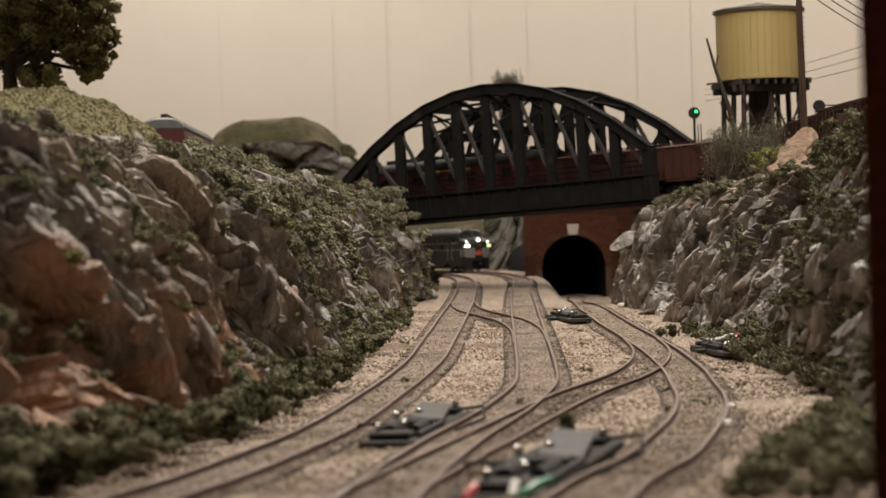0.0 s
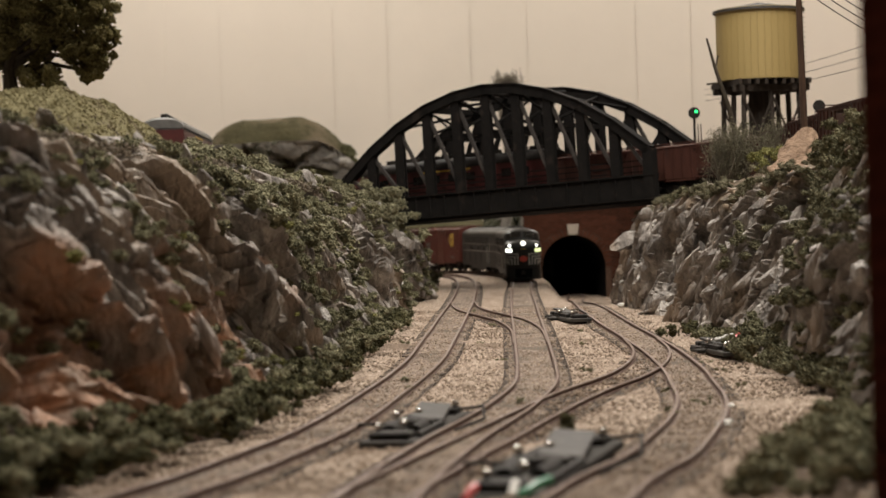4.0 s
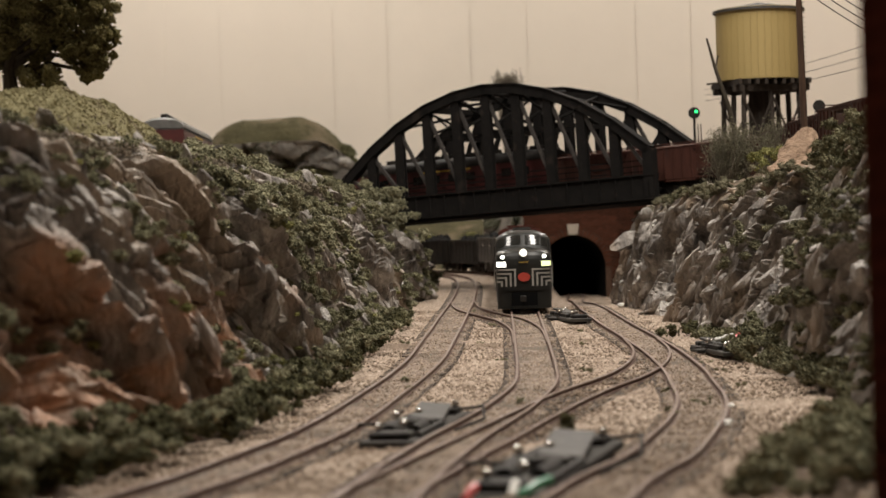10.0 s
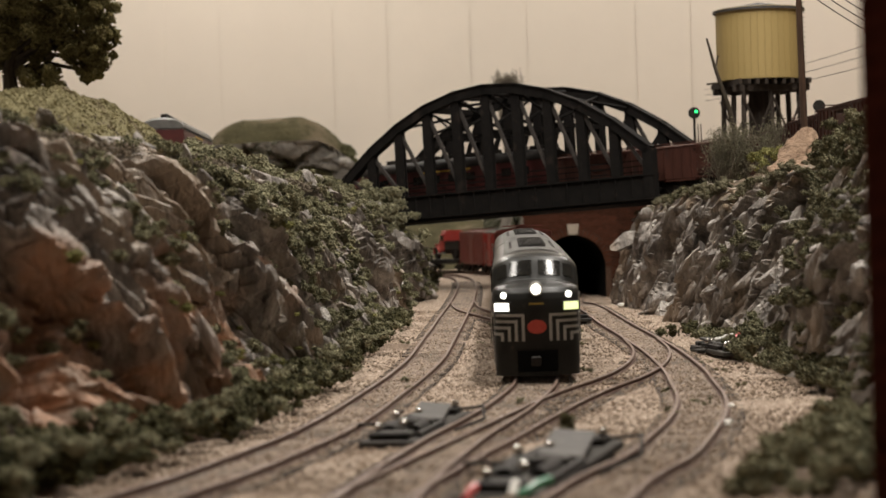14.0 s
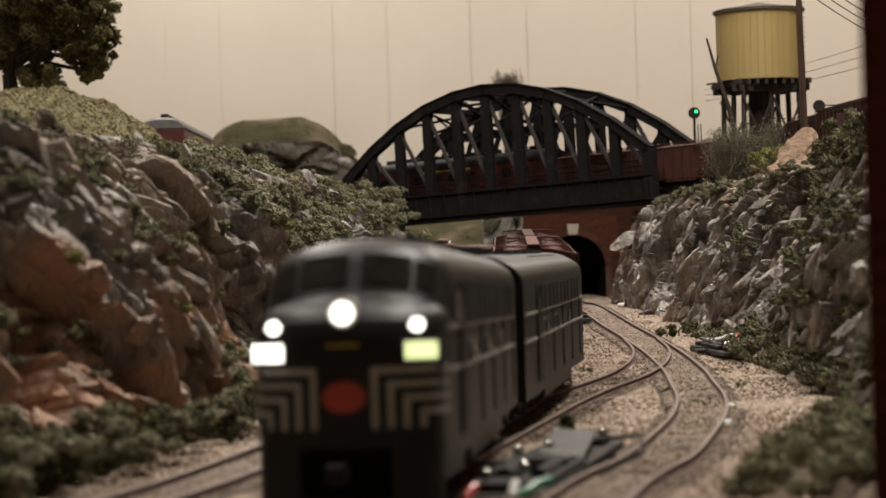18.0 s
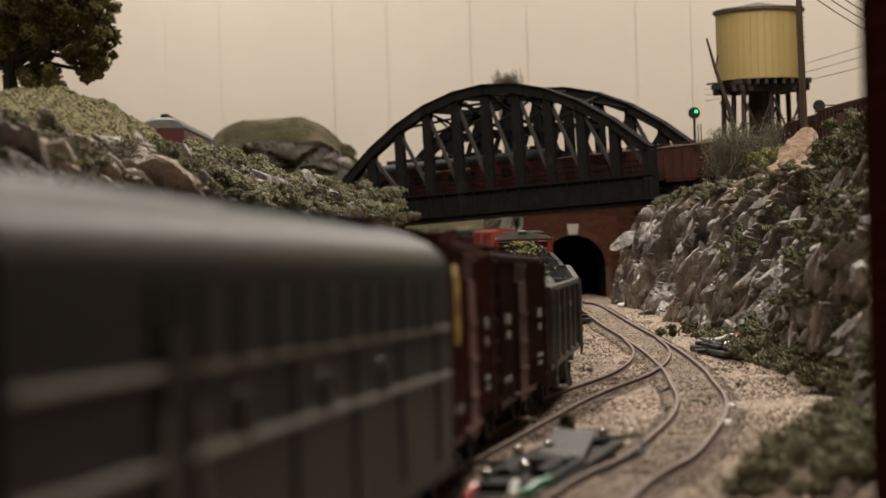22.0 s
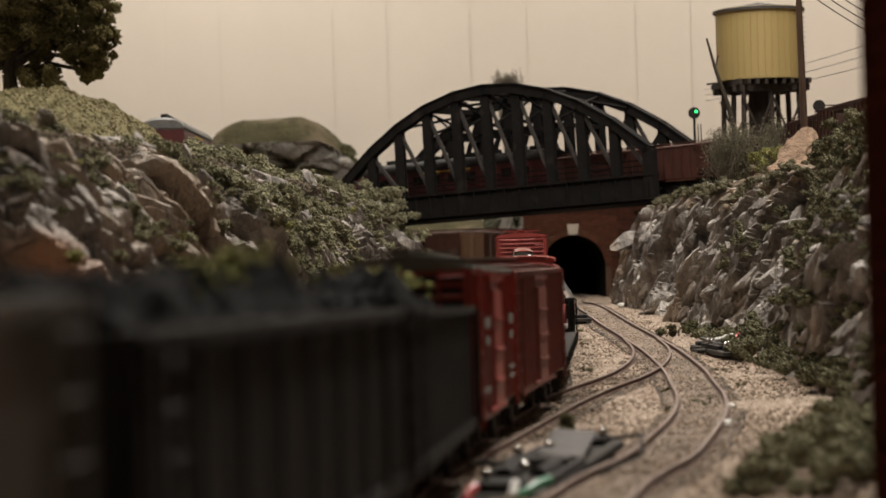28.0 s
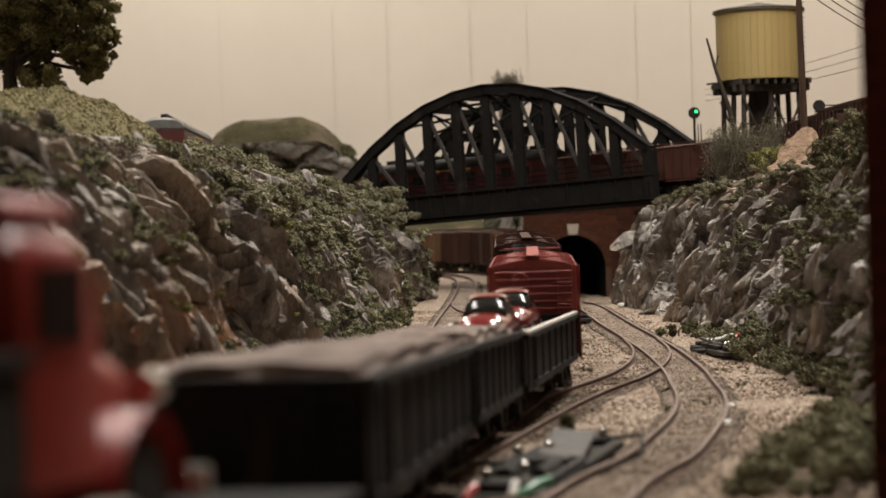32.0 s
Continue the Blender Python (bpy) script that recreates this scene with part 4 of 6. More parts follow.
# ---- tunnel mouth ----
def portal():
    d = 2.40
    cx, zf, hw, spring, top = 0.1475, -0.0065, 0.0362, 0.034, 0.140
    t = thing("tunnel_portal", "red brick tunnel portal with a pale keystone and dark mouth", "tunnel portal", pose(cx, d, zf, 0, 0, 4), kind="structure")
    # wall with an arched opening
    n = 20
    arc = [(hw * math.cos(math.pi * k / n), spring + hw * math.sin(math.pi * k / n)) for k in range(n + 1)]
    inner = [(hw, -0.02), *arc, (-hw, -0.02)]
    L, R = -0.0545, 0.085
    outer = [(R, -0.02)] + [(R, spring)] + [(x * 1.0 + 0, top) for x, _ in arc[1:-1]] + [(L, spring), (L, -0.02)]
    outer[1] = (R, top)
    outer[-2] = (L, top)
    while len(outer) < len(inner):
        outer.insert(-2, (L, top))
    bm = bmesh.new()
    for y in (0.0, 0.012):
        a = [bm.verts.new((x, y, z)) for x, z in inner]
        b = [bm.verts.new((x, y, z)) for x, z in outer]
        for i in range(len(a) - 1):
            bm.faces.new((a[i], a[i + 1], b[i + 1], b[i]))
    bmesh.ops.recalc_face_normals(bm, faces=bm.faces[:])
    part("wall_face", bm, M["shaded_mortar"], t)
    # tunnel lining and closing wall, coloured near-black for the darkness inside
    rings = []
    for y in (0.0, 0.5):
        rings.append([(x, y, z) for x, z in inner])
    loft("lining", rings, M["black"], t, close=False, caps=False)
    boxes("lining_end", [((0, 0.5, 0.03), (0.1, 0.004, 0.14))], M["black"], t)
    # bricks round the mouth
    me = bpy.data.meshes.new("brick")
    bm = bmesh.new()
    box(bm, (0, 0, 0), (0.0046, 0.0016, 0.0017))
    bm.to_mesh(me)
    bm.free()
    me.materials.append(M["brick"])
    rng = random.Random(4)
    row = 0
    z = -0.004
    loose = bmesh.new()
    count = 0
    while z < top - 0.001:
        x = L + (0.0026 if row % 2 else 0.0)
        while x < R:
            c = math.hypot(x, max(0.0, z - spring))
            if not (abs(x) < hw + 0.0075 and (c < hw + 0.0075)):
                if count < 260 and x < 0.05 and 0.05 < z < 0.125:
                    ob = new("brick", me)
                    ob.parent = t
                    ob.matrix_basis = pose(x, -0.0002 + rng.uniform(-0.0003, 0.0003), z, 0, 0, rng.uniform(-1, 1))
                    count += 1
                else:
                    box(loose, (x, -0.0002 + rng.uniform(-0.0003, 0.0003), z), (0.0046, 0.0016, 0.0017))
            x += 0.0052
        z += 0.0022
        row += 1
    tagged(part("brickwork", loose, M["brick"], t), kind="stuff")
    for k in range(27):
        a = math.pi * (k + 0.5) / 27
        ob = new("brick", me)
        ob.parent = t
        ob.matrix_basis = Matrix.Translation((math.cos(a) * (hw + 0.0038), -0.0006, spring + math.sin(a) * (hw + 0.0038))) @ pose(0, 0, 0, 0, -math.degrees(a), 0) @ Matrix.Diagonal((1.5, 1.3, 1.7, 1))
    bm = bmesh.new()
    rod(bm, (0, 0, 0), (0, 0, 0.012), 0.0075, 4, 0.0095)
    bmesh.ops.transform(bm, matrix=pose(0, -0.001, spring + hw + 0.001) @ Matrix.Diagonal((1, 0.3, 1, 1)) @ pose(0, 0, 0, 0, 0, 45), verts=bm.verts)
    part("keystone", bm, M["stone"], t, "pale stone keystone")
    boxes("coping", [((0.015, 0.004, top + 0.002), (0.142, 0.02, 0.005))], M["stone"], t, bevel=0.001)


# ---- water tower ----
def water_tower():
    t = thing("water_tower", "yellow wooden water tank on a dark timber trestle", "water tower", pose(0.3045, 2.0, 0.1165, 0, 0, 12))
    R, z0, z1 = 0.0395, 0.087, 0.154
    n = 40
    me = bpy.data.meshes.new("stave")
    bm = bmesh.new()
    w = 2 * math.pi * R / n
    box(bm, (0, 0, (z0 + z1) / 2), (w * 0.99, 0.002, z1 - z0))
    bm.to_mesh(me)
    bm.free()
    me.materials.append(M["yellow"])
    bm = bmesh.new()
    rod(bm, (0, 0, z0), (0, 0, z1), R - 0.0006, 40)
    tank = part("tank", bm, M["yellow"], t, "yellow painted wooden tank")
    for k in range(n):
        a = 2 * math.pi * k / n
        ob = new("stave", me)
        ob.parent = tank
        ob.matrix_basis = pose(R * math.sin(a), -R * math.cos(a), 0, 0, 0, math.degrees(a))
    for z in (z0 + 0.003, z0 + 0.012, z0 + 0.024, z0 + 0.040, z0 + 0.056):
        bm = bmesh.new()
        rod(bm, (0, 0, z - 0.0002), (0, 0, z + 0.0002), R + 0.0011, 48)
        part("hoop", bm, M["yellow"], tank)
    bm = bmesh.new()
    rod(bm, (0, 0, z1 - 0.001), (0, 0, z1 + 0.0065), R + 0.004, 32, 0.002)
    part("roof", bm, M["tank_roof"], t, "low grey conical roof")
    bm = bmesh.new()
    rod(bm, (0, 0, z1 - 0.003), (0, 0, z1 - 0.0009), R + 0.0035, 32)
    part("eave_ring", bm, M["tank_roof"], t)
    for k in range(9):
        boxes("joist", [(((k - 4) * 0.0085, 0, z0 - 0.003), (0.003, 0.078, 0.005))], M["wood_dark"], t)
    for k in (-1, 0, 1):
        boxes("bearer", [((0, k * 0.027, z0 - 0.0085), (0.075, 0.004, 0.006))], M["wood_dark"], t)
    for i in (-1, 0, 1):
        for j in (-1, 0, 1):
            rods("leg", [((i * 0.029, j * 0.029, -0.02), (i * 0.027, j * 0.027, z0 - 0.011), 0.0026, 8)], M["wood_dark"], t)
    for j in (-1, 1):
        for i in (-1, 0):
            rods("brace", [((i * 0.029, j * 0.0305, 0.0), ((i + 1) * 0.029, j * 0.0305, 0.07), 0.0011, 5)], M["wood_dark"], t)
            rods("brace", [(((i + 1) * 0.029, j * 0.0315, 0.0), (i * 0.029, j * 0.0315, 0.07), 0.0011, 5)], M["wood_dark"], t)
    bm = bmesh.new()
    rod(bm, (0, 0, -0.02), (0, 0, z0 - 0.01), 0.012, 12)
    part("riser_box", bm, M["wood_dark"], t)
    bm = bmesh.new()
    for s in (-1, 1):
        rod(bm, (0.031 + s * 0.0025, -0.0285, -0.02), (0.0275 + s * 0.0025, -0.0335, z1 + 0.002), 0.0005, 5)
    for k in range(34):
        z = 0.005 + k * 0.0046
        rod(bm, (0.0273, -0.0325, z), (0.0327, -0.0325, z), 0.0004, 4)
    part("ladder", bm, M["wood_dark"], t)


# ---- far hill ----
def hill():
    rows, cols = 90, 150
    pts = np.zeros((rows, cols, 3))
    for i in range(rows):
        for j in range(cols):
            x = -0.9 + 1.5 * j / (cols - 1)
            y = 2.985 + 0.9 * i / (rows - 1)
            e = step(0, 0.2, (y - 2.985) * 0.8 + 0.02)
            z = 0.02 + e * (0.236 * math.exp(-((x + 0.252) / 0.15) ** 4) + 0.07 * math.exp(-((x - 0.02) / 0.12) ** 4) + 0.12 * step(-0.3, -0.7, x) + 0.055 * step(0.1, 0.3, x))
            z += (0.009 * noise.fractal((x * 11, y * 11, 1), 0.8, 2, 4) + 0.006 * abs(noise.noise((x * 40, y * 30, z * 30))) * (1 - step(0.75, 1.0, e))) * e
            pts[i, j] = (x, y, z)
    ob = grid_mesh("hill", pts, M["hill"])
    tagged(ob, "green turf-covered hill with pale rock below, against the wall", "hill", kind="structure")
    rng = np.random.default_rng(31)
    sel = pts.reshape(-1, 3)
    near = sel[(np.abs(sel[:, 0] + 0.105) < 0.045) & (sel[:, 2] > 0.14) & (sel[:, 2] < 0.235) & (sel[:, 1] < 3.3)]
    c = near[rng.integers(0, len(near), 90)]
    clumps("bush", "dark green trees on the far hill", "bush", c, rng.uniform(0.008, 0.016, len(c)), M["foam_dark"], 32, (0.001, 0.0022))
    low = sel[(sel[:, 2] < 0.16) & (sel[:, 2] > 0.05) & (sel[:, 0] > -0.3)]
    c = low[rng.integers(0, len(low), 160)]
    clumps("bush", "green scrub at the foot of the far hill", "bush", c, rng.uniform(0.006, 0.013, len(c)), M["foam"], 33, (0.001, 0.002))
    a = np.zeros((120, 60, 3))
    for i in range(120):
        for j in range(60):
            u, v = i / 119, j / 59
            x = -0.34 + 0.26 * u
            z = 0.03 + 0.185 * v * (1 - 0.30 * step(0.6, 1.0, u))
            a[i, j] = (x, 3.03 + 0.05 * v - 2.2 * crag((x * 0.5, 3.0, z * 0.5), 1.0), z)
    tagged(grid_mesh("far_cliff", a, M["pale_rock"], shade=False), "pale grey rock cliff below the far hill", "rock", kind="structure")
    # grey rock beside the portal
    a = np.zeros((50, 60, 3))
    for i in range(50):
        for j in range(60):
            u, v = i / 49, j / 59
            x = 0.055 + 0.075 * u
            z = 0.01 + 0.085 * v
            y = 2.80 - 0.30 * u ** 2 + 0.05 * v
            d = crag((x, y, z), 1.0)
            a[i, j] = (x, y - d, z)
    tagged(grid_mesh("rock_outcrop", a, M["pale_rock"], shade=False), "grey rock outcrop beside the tunnel portal", "rock", kind="structure")


# ---- near brick building ----
def near_building():
    t = thing("brick_building", "dark brick building corner close beside the track", "building", pose(0.0650, 0.325, 0.0, 0, 0, -14))
    boxes("wall", [((0.05, 0.04, 0.10), (0.1, 0.08, 0.24))], M["building"], t)
    me = bpy.data.meshes.new("brick")
    bm = bmesh.new()
    box(bm, (0, 0, 0), (0.0046, 0.0012, 0.0017))
    bm.to_mesh(me)
    bm.free()
    me.materials.append(M["building"])
    for r in range(64):
        for k in range(4):
            ob = new("brick", me)
            ob.parent = t
            ob.matrix_basis = pose(0.0025 + 0.005 * k + (0.0025 if r % 2 else 0), -0.0004, 0.0 + r * 0.0021, 0, 0, 0)


# ---- cars standing on the upper line ----
def upper_line():
    _, bm_, ln, W = BRIDGE
    deck = bm_ @ Matrix.Translation((0, W / 2, 0.0042))

    def coach(m, label, ln=0.235, top=M["silver"]):
        t = thing("passenger_coach", label, "railway coach", m)
        h = ln / 2
        boxes("body", [((0, 0, 0.027), (0.035, ln, 0.033))], M["coach_red"], t, bevel=0.0005)
        r = [[(x, y, z) for x, z in shell(0.0178, 0.0415, 0.0435, 0.052)] for y in (h, h - 0.004, -h + 0.004, -h)]
        r[0] = [(x * 0.97, y, 0.0415 + (z - 0.0415) * 0.8) for x, y, z in r[0]]
        r[3] = [(x * 0.97, y, 0.0415 + (z - 0.0415) * 0.8) for x, y, z in r[3]]
        smooth(loft("roof", r, top, t), 35)
        boxes("roof_edge", [((s * 0.0179, 0, 0.0425), (0.0008, ln, 0.0012)) for s in (-1, 1)], M["under"], t)
        for k in range(9):
            boxes("roof_vent", [((0, -h + 0.02 + k * 0.024, 0.0536), (0.0055, 0.014, 0.0040))], M["under"], t, bevel=0.0004)
        for s in (-1, 1):
            for k in range(10):
                boxes("window", [((s * 0.0176, -h + 0.024 + k * 0.0205, 0.0325), (0.0006, 0.0105, 0.0075))], M["glass"], t)
            boxes("letter_board", [((s * 0.0177, 0, 0.0395), (0.0004, 0.06, 0.0014))], M["ochre"], t)
        truck(t, h - 0.035, 0.026)
        truck(t, -h + 0.035, 0.026)
        return t

    def gap(x, rz=0):
        return deck @ pose(x, 0, 0, 0, 0, -90 + rz)
    coach(gap(0.10), "dark red passenger coach with a dark roof standing on the bridge", top=M["under"])
    coach(pose(-0.2285, 1.86, 0.1185, 0, 0, 0.5), "red passenger coach with a grey roof behind the grassy shoulder")
    b = boxcar("brown boxcar standing at the end of the bridge", M["box_brown"], M["box_brown"], M["box_brown"], 0.14, top=0.043, letters=False)
    b.matrix_world = gap(0.385)
    b = boxcar("brown boxcar standing on the upper line on the bridge", M["box_brown"], M["box_brown"], M["box_brown"], 0.12, top=0.043, letters=False)
    b.matrix_world = gap(0.275)
    for y, m in ((1.72, "box_brown"), (1.565, "box_brown"), (1.41, "box_brown")):
        b = boxcar("brown boxcar standing on the upper line below the water tower", M[m], M[m], M[m], 0.15, letters=False)
        b.matrix_world = pose(0.292 - 0.02 * (1.72 - y), y, 0.096, 0, 0, 4)


# ---- poles, signals, trees ----
def poles():
    t = thing("telegraph_pole", "brown wooden telegraph pole on a clay knoll", "utility pole", pose(0.2185, 1.268, 0.113, 0, -0.8, 0))
    rods("post", [((0, 0, 0), (0, 0, 0.115), 0.0022, 10, 0.0016)], M["pole"], t)
    for z in (0.098, 0.107):
        arm = boxes("crossarm", [((0, 0, z), (0.026, 0.0014, 0.0016), 70)], M["pole"], t)
        for k in (-1.5, -0.5, 0.5, 1.5):
            rods("insulator", [((k * 0.0024, k * 0.0066, z + 0.0008), (k * 0.0024, k * 0.0066, z + 0.003), 0.0006, 6)], M["green_wire"], arm)
    for k in range(4):
        w = thing("line_wire", "thin sagging telegraph wire", "wire", group="telegraph wires")
        a = Vector((0.2185, 1.268, 0.206 + 0.006 * k))
        b = Vector((0.35, 1.50 + 0.01 * k, 0.180 + 0.008 * k))
        p = [a.lerp(b, u) - Vector((0, 0, 0.02 * u * (1 - u))) for u in np.linspace(0, 1, 9)]
        tube("strand", p, 0.00035, M["wire"], w)
    for k in range(3):
        w = thing("line_wire", "thin sagging telegraph wire", "wire", group="telegraph wires")
        a, b = Vector((0.29, 2.3, 0.205 + 0.006 * k)), Vector((0.40, 1.7, 0.205 + 0.010 * k))
        p = [a.lerp(b, u) - Vector((0, 0, 0.014 * u * (1 - u))) for u in np.linspace(0, 1, 9)]
        tube("strand", p, 0.0003, M["wire"], w)
    # clay knoll under the pole, running down over the rock
    pts = np.zeros((44, 48, 3))
    for i in range(44):
        for j in range(48):
            r, a = i / 43, 2 * math.pi * j / 47
            d = Vector((math.cos(a), math.sin(a), 0))
            rr = 0.003 + 0.0125 * r ** 0.7 if i else 0.0
            q = d * 1.5 + Vector((0, 0, 3.2 * r))
            rr *= 1 + 0.55 * noise.noise(q * 1.4) + 0.30 * (0.5 - abs(noise.noise(q * 2.3))) + 0.10 * noise.noise(q * 6)
            pts[i, j] = (0.2190 + rr * d.x - 0.026 * r, 1.262 + rr * d.y - 0.064 * r, 0.1215 - 0.044 * r + 0.002 * noise.noise(q * 3))
    tagged(grid_mesh("clay_knoll", pts, M["clay"], shade=True), "bare tan clay knoll at the cutting edge", "mound", kind="structure")
    # signals
    for (x, y, z, lit) in ((0.2265, 1.88, 0.128, True), (0.323, 1.8, 0.126, False)):
        t = thing("signal_mast", "black searchlight signal" + (" showing green" if lit else " seen from behind"), "railway signal", pose(x, y, z, 0, 0, -8))
        rods("mast", [((0, 0, -0.04), (0, 0, 0.036), 0.0011, 8)], M["under"], t)
        rods("ladder", [((0.004, 0, -0.04), (0.003, 0, 0.03), 0.0005, 5), ((0.0065, 0, -0.04), (0.0055, 0, 0.03), 0.0005, 5)], M["under"], t)
        bm = bmesh.new()
        rod(bm, (0, -0.0022, 0.040), (0, -0.0012, 0.040), 0.0052, 24)
        part("target", bm, M["under"], t)
        bm = bmesh.new()
        rod(bm, (0, -0.002, 0.040), (0, 0.006, 0.040), 0.0038, 16)
        part("lamp_case", bm, M["under"], t)
        if lit:
            bm = bmesh.new()
            rod(bm, (0.0018, -0.0036, 0.0412), (0.0018, -0.0022, 0.0412), 0.0014, 16)
            part("lens", bm, M["green_lamp"], t, "glowing green lens")


def tree(at, height, seed, label, crown, blobs):
    """Trunk, limbs and a broken crown of foam clumps."""
    t = thing("tree", label, "tree", at)
    rng = np.random.default_rng(seed)
    bm = bmesh.new()
    p = Vector((0, 0, -0.01))
    r = 0.0036
    for k in range(7):
        q = Vector((0.0018 * rng.normal(), 0.0018 * rng.normal(), height * (k + 1) / 7))
        rod(bm, p, q, r, 10, r * 0.86)
        p, r = q, r * 0.86
    part("trunk", bm, M["bark"], t)
    for x, y, z, rad in blobs:
        a = Vector((0, 0, max(0.01, z * 0.62)))
        b = Vector((x, y, z))
        m = a.lerp(b, 0.5) + Vector((0, 0, 0.004))
        rods("limb", [(a, m, 0.0014, 6, 0.0010), (m, b, 0.0010, 6, 0.0005)], M["bark"], t)
    cs, rs = [], []
    for x, y, z, rad in blobs:
        for _ in range(46):
            d = rng.normal(size=3)
            d /= np.linalg.norm(d)
            cs.append(np.array((x, y, z)) + d * rad * rng.uniform(0.3, 1.0) * np.array((1, 1, 0.85)))
            rs.append(rad * rng.uniform(0.18, 0.34))
    per = 75
    c = np.repeat(np.array(cs), per, 0)
    r = np.repeat(np.array(rs), per)
    d = rng.normal(size=(len(c), 3))
    d /= np.linalg.norm(d, axis=1)[:, None]
    c = c + d * (r * rng.uniform(0.4, 1.0, len(c)))[:, None]
    lumps("crown", c, rng.uniform(0.00035, 0.0008, len(c)), crown, t, rng, 0.6, False)
    return t


def trees():
    blobs = [(0.0135, -0.002, 0.0080, 0.0108), (0.034, 0, 0.017, 0.0090), (0.033, 0, 0.0100, 0.0060), (0.037, 0, 0.026, 0.0082), (0.022, 0.003, 0.029, 0.015), (0.006, 0, 0.031, 0.014),
             (-0.007, 0, 0.020, 0.0090), (-0.006, 0.003, 0.029, 0.013), (0.016, 0, 0.042, 0.019), (0.034, 0.002, 0.037, 0.012), (-0.009, 0, 0.042, 0.016), (0.012, 0, 0.060, 0.022), (0.028, 0, 0.054, 0.017),
             (0.012, 0.004, 0.022, 0.0080), (0.026, 0.004, 0.021, 0.0070)]
    tree(pose(-0.1838, 0.92, 0.1290), 0.07, 41, "dark olive tree with drooping foliage on the grassy shoulder", M["tree_foam"], blobs)
    # dead trunk and twiggy scrub by the tower
    t = thing("dead_tree", "leaning dead tree trunk with stub branches", "tree", pose(0.2415, 1.72, 0.134, 0, -14, 0))
    rods("trunk", [((0, 0, -0.03), (0.001, 0, 0.03), 0.0024, 8, 0.002), ((0.001, 0, 0.03), (-0.001, 0, 0.062), 0.002, 8, 0.0014), ((-0.001, 0, 0.062), (-0.001, 0, 0.088), 0.0014, 8, 0.0008)], M["bark"], t)
    rods("branch", [((0, 0, 0.05), (-0.011, 0, 0.052), 0.0008, 5), ((0, 0, 0.064), (0.004, 0, 0.072), 0.0007, 5)], M["bark"], t)
    rng = np.random.default_rng(44)
    for k in range(4):
        t = thing("twig_bush", "bare grey-brown twig bush with sparse leaves", "bush", pose(0.209 + 0.011 * k + 0.004 * rng.normal(), 1.60 + 0.03 * rng.normal(), 0.094 + 0.002 * k))
        bm = bmesh.new()
        tips = []
        for _ in range(70):
            a = Vector((0.002 * rng.normal(), 0.002 * rng.normal(), 0))
            b = a + Vector((0.0065 * rng.normal(), 0.008 * rng.normal(), 0.006 + 0.024 * rng.random()))
            c = b + Vector((0.004 * rng.normal(), 0.006 * rng.normal(), 0.008 + 0.01 * rng.random()))
            rod(bm, a, b, 0.0004, 4)
            rod(bm, b, c, 0.00025, 3)
            tips += [b, c, b.lerp(c, 0.5)]
        part("branchwork", bm, M["twig"], t)
        c = np.array([tuple(p) for p in tips])
        c = np.repeat(c, 11, 0) + rng.normal(size=(len(c) * 11, 3)) * 0.0028
        lumps("leaves", c, rng.uniform(0.0003, 0.0007, len(c)), M["scrub"], t, rng)
    c = np.array([(0.234 + 0.008 * rng.normal(), 1.48 + 0.02 * rng.normal(), 0.111 + 0.006 * rng.normal()) for _ in range(28)])
    clumps("bush", "bright yellow-green bush above the slate", "bush", c, rng.uniform(0.003, 0.006, len(c)), M["foam_light"], 45)
    t = thing("twig_bush", "thin bare bush on the far hill", "bush", pose(0.1045, 3.15, 0.155))
    bm = bmesh.new()
    for _ in range(70):
        a = Vector((0.002 * rng.normal(), 0.002 * rng.normal(), 0))
        b = a + Vector((0.009 * rng.normal(), 0.004, 0.128 + 0.012 * rng.random()))
        rod(bm, a, b, 0.0006, 4)
        rod(bm, b, b + Vector((0.007 * rng.normal(), 0.003 * rng.normal(), 0.022 * rng.random())), 0.0005, 3)
    part("branchwork", bm, M["twig"], t)
    c = np.stack([rng.normal(0, 0.009, 700), rng.normal(0.004, 0.004, 700), rng.normal(0.139, 0.006, 700)], 1)
    lumps("leaves", c, rng.uniform(0.0006, 0.0012, len(c)), M["twig"], t, rng)


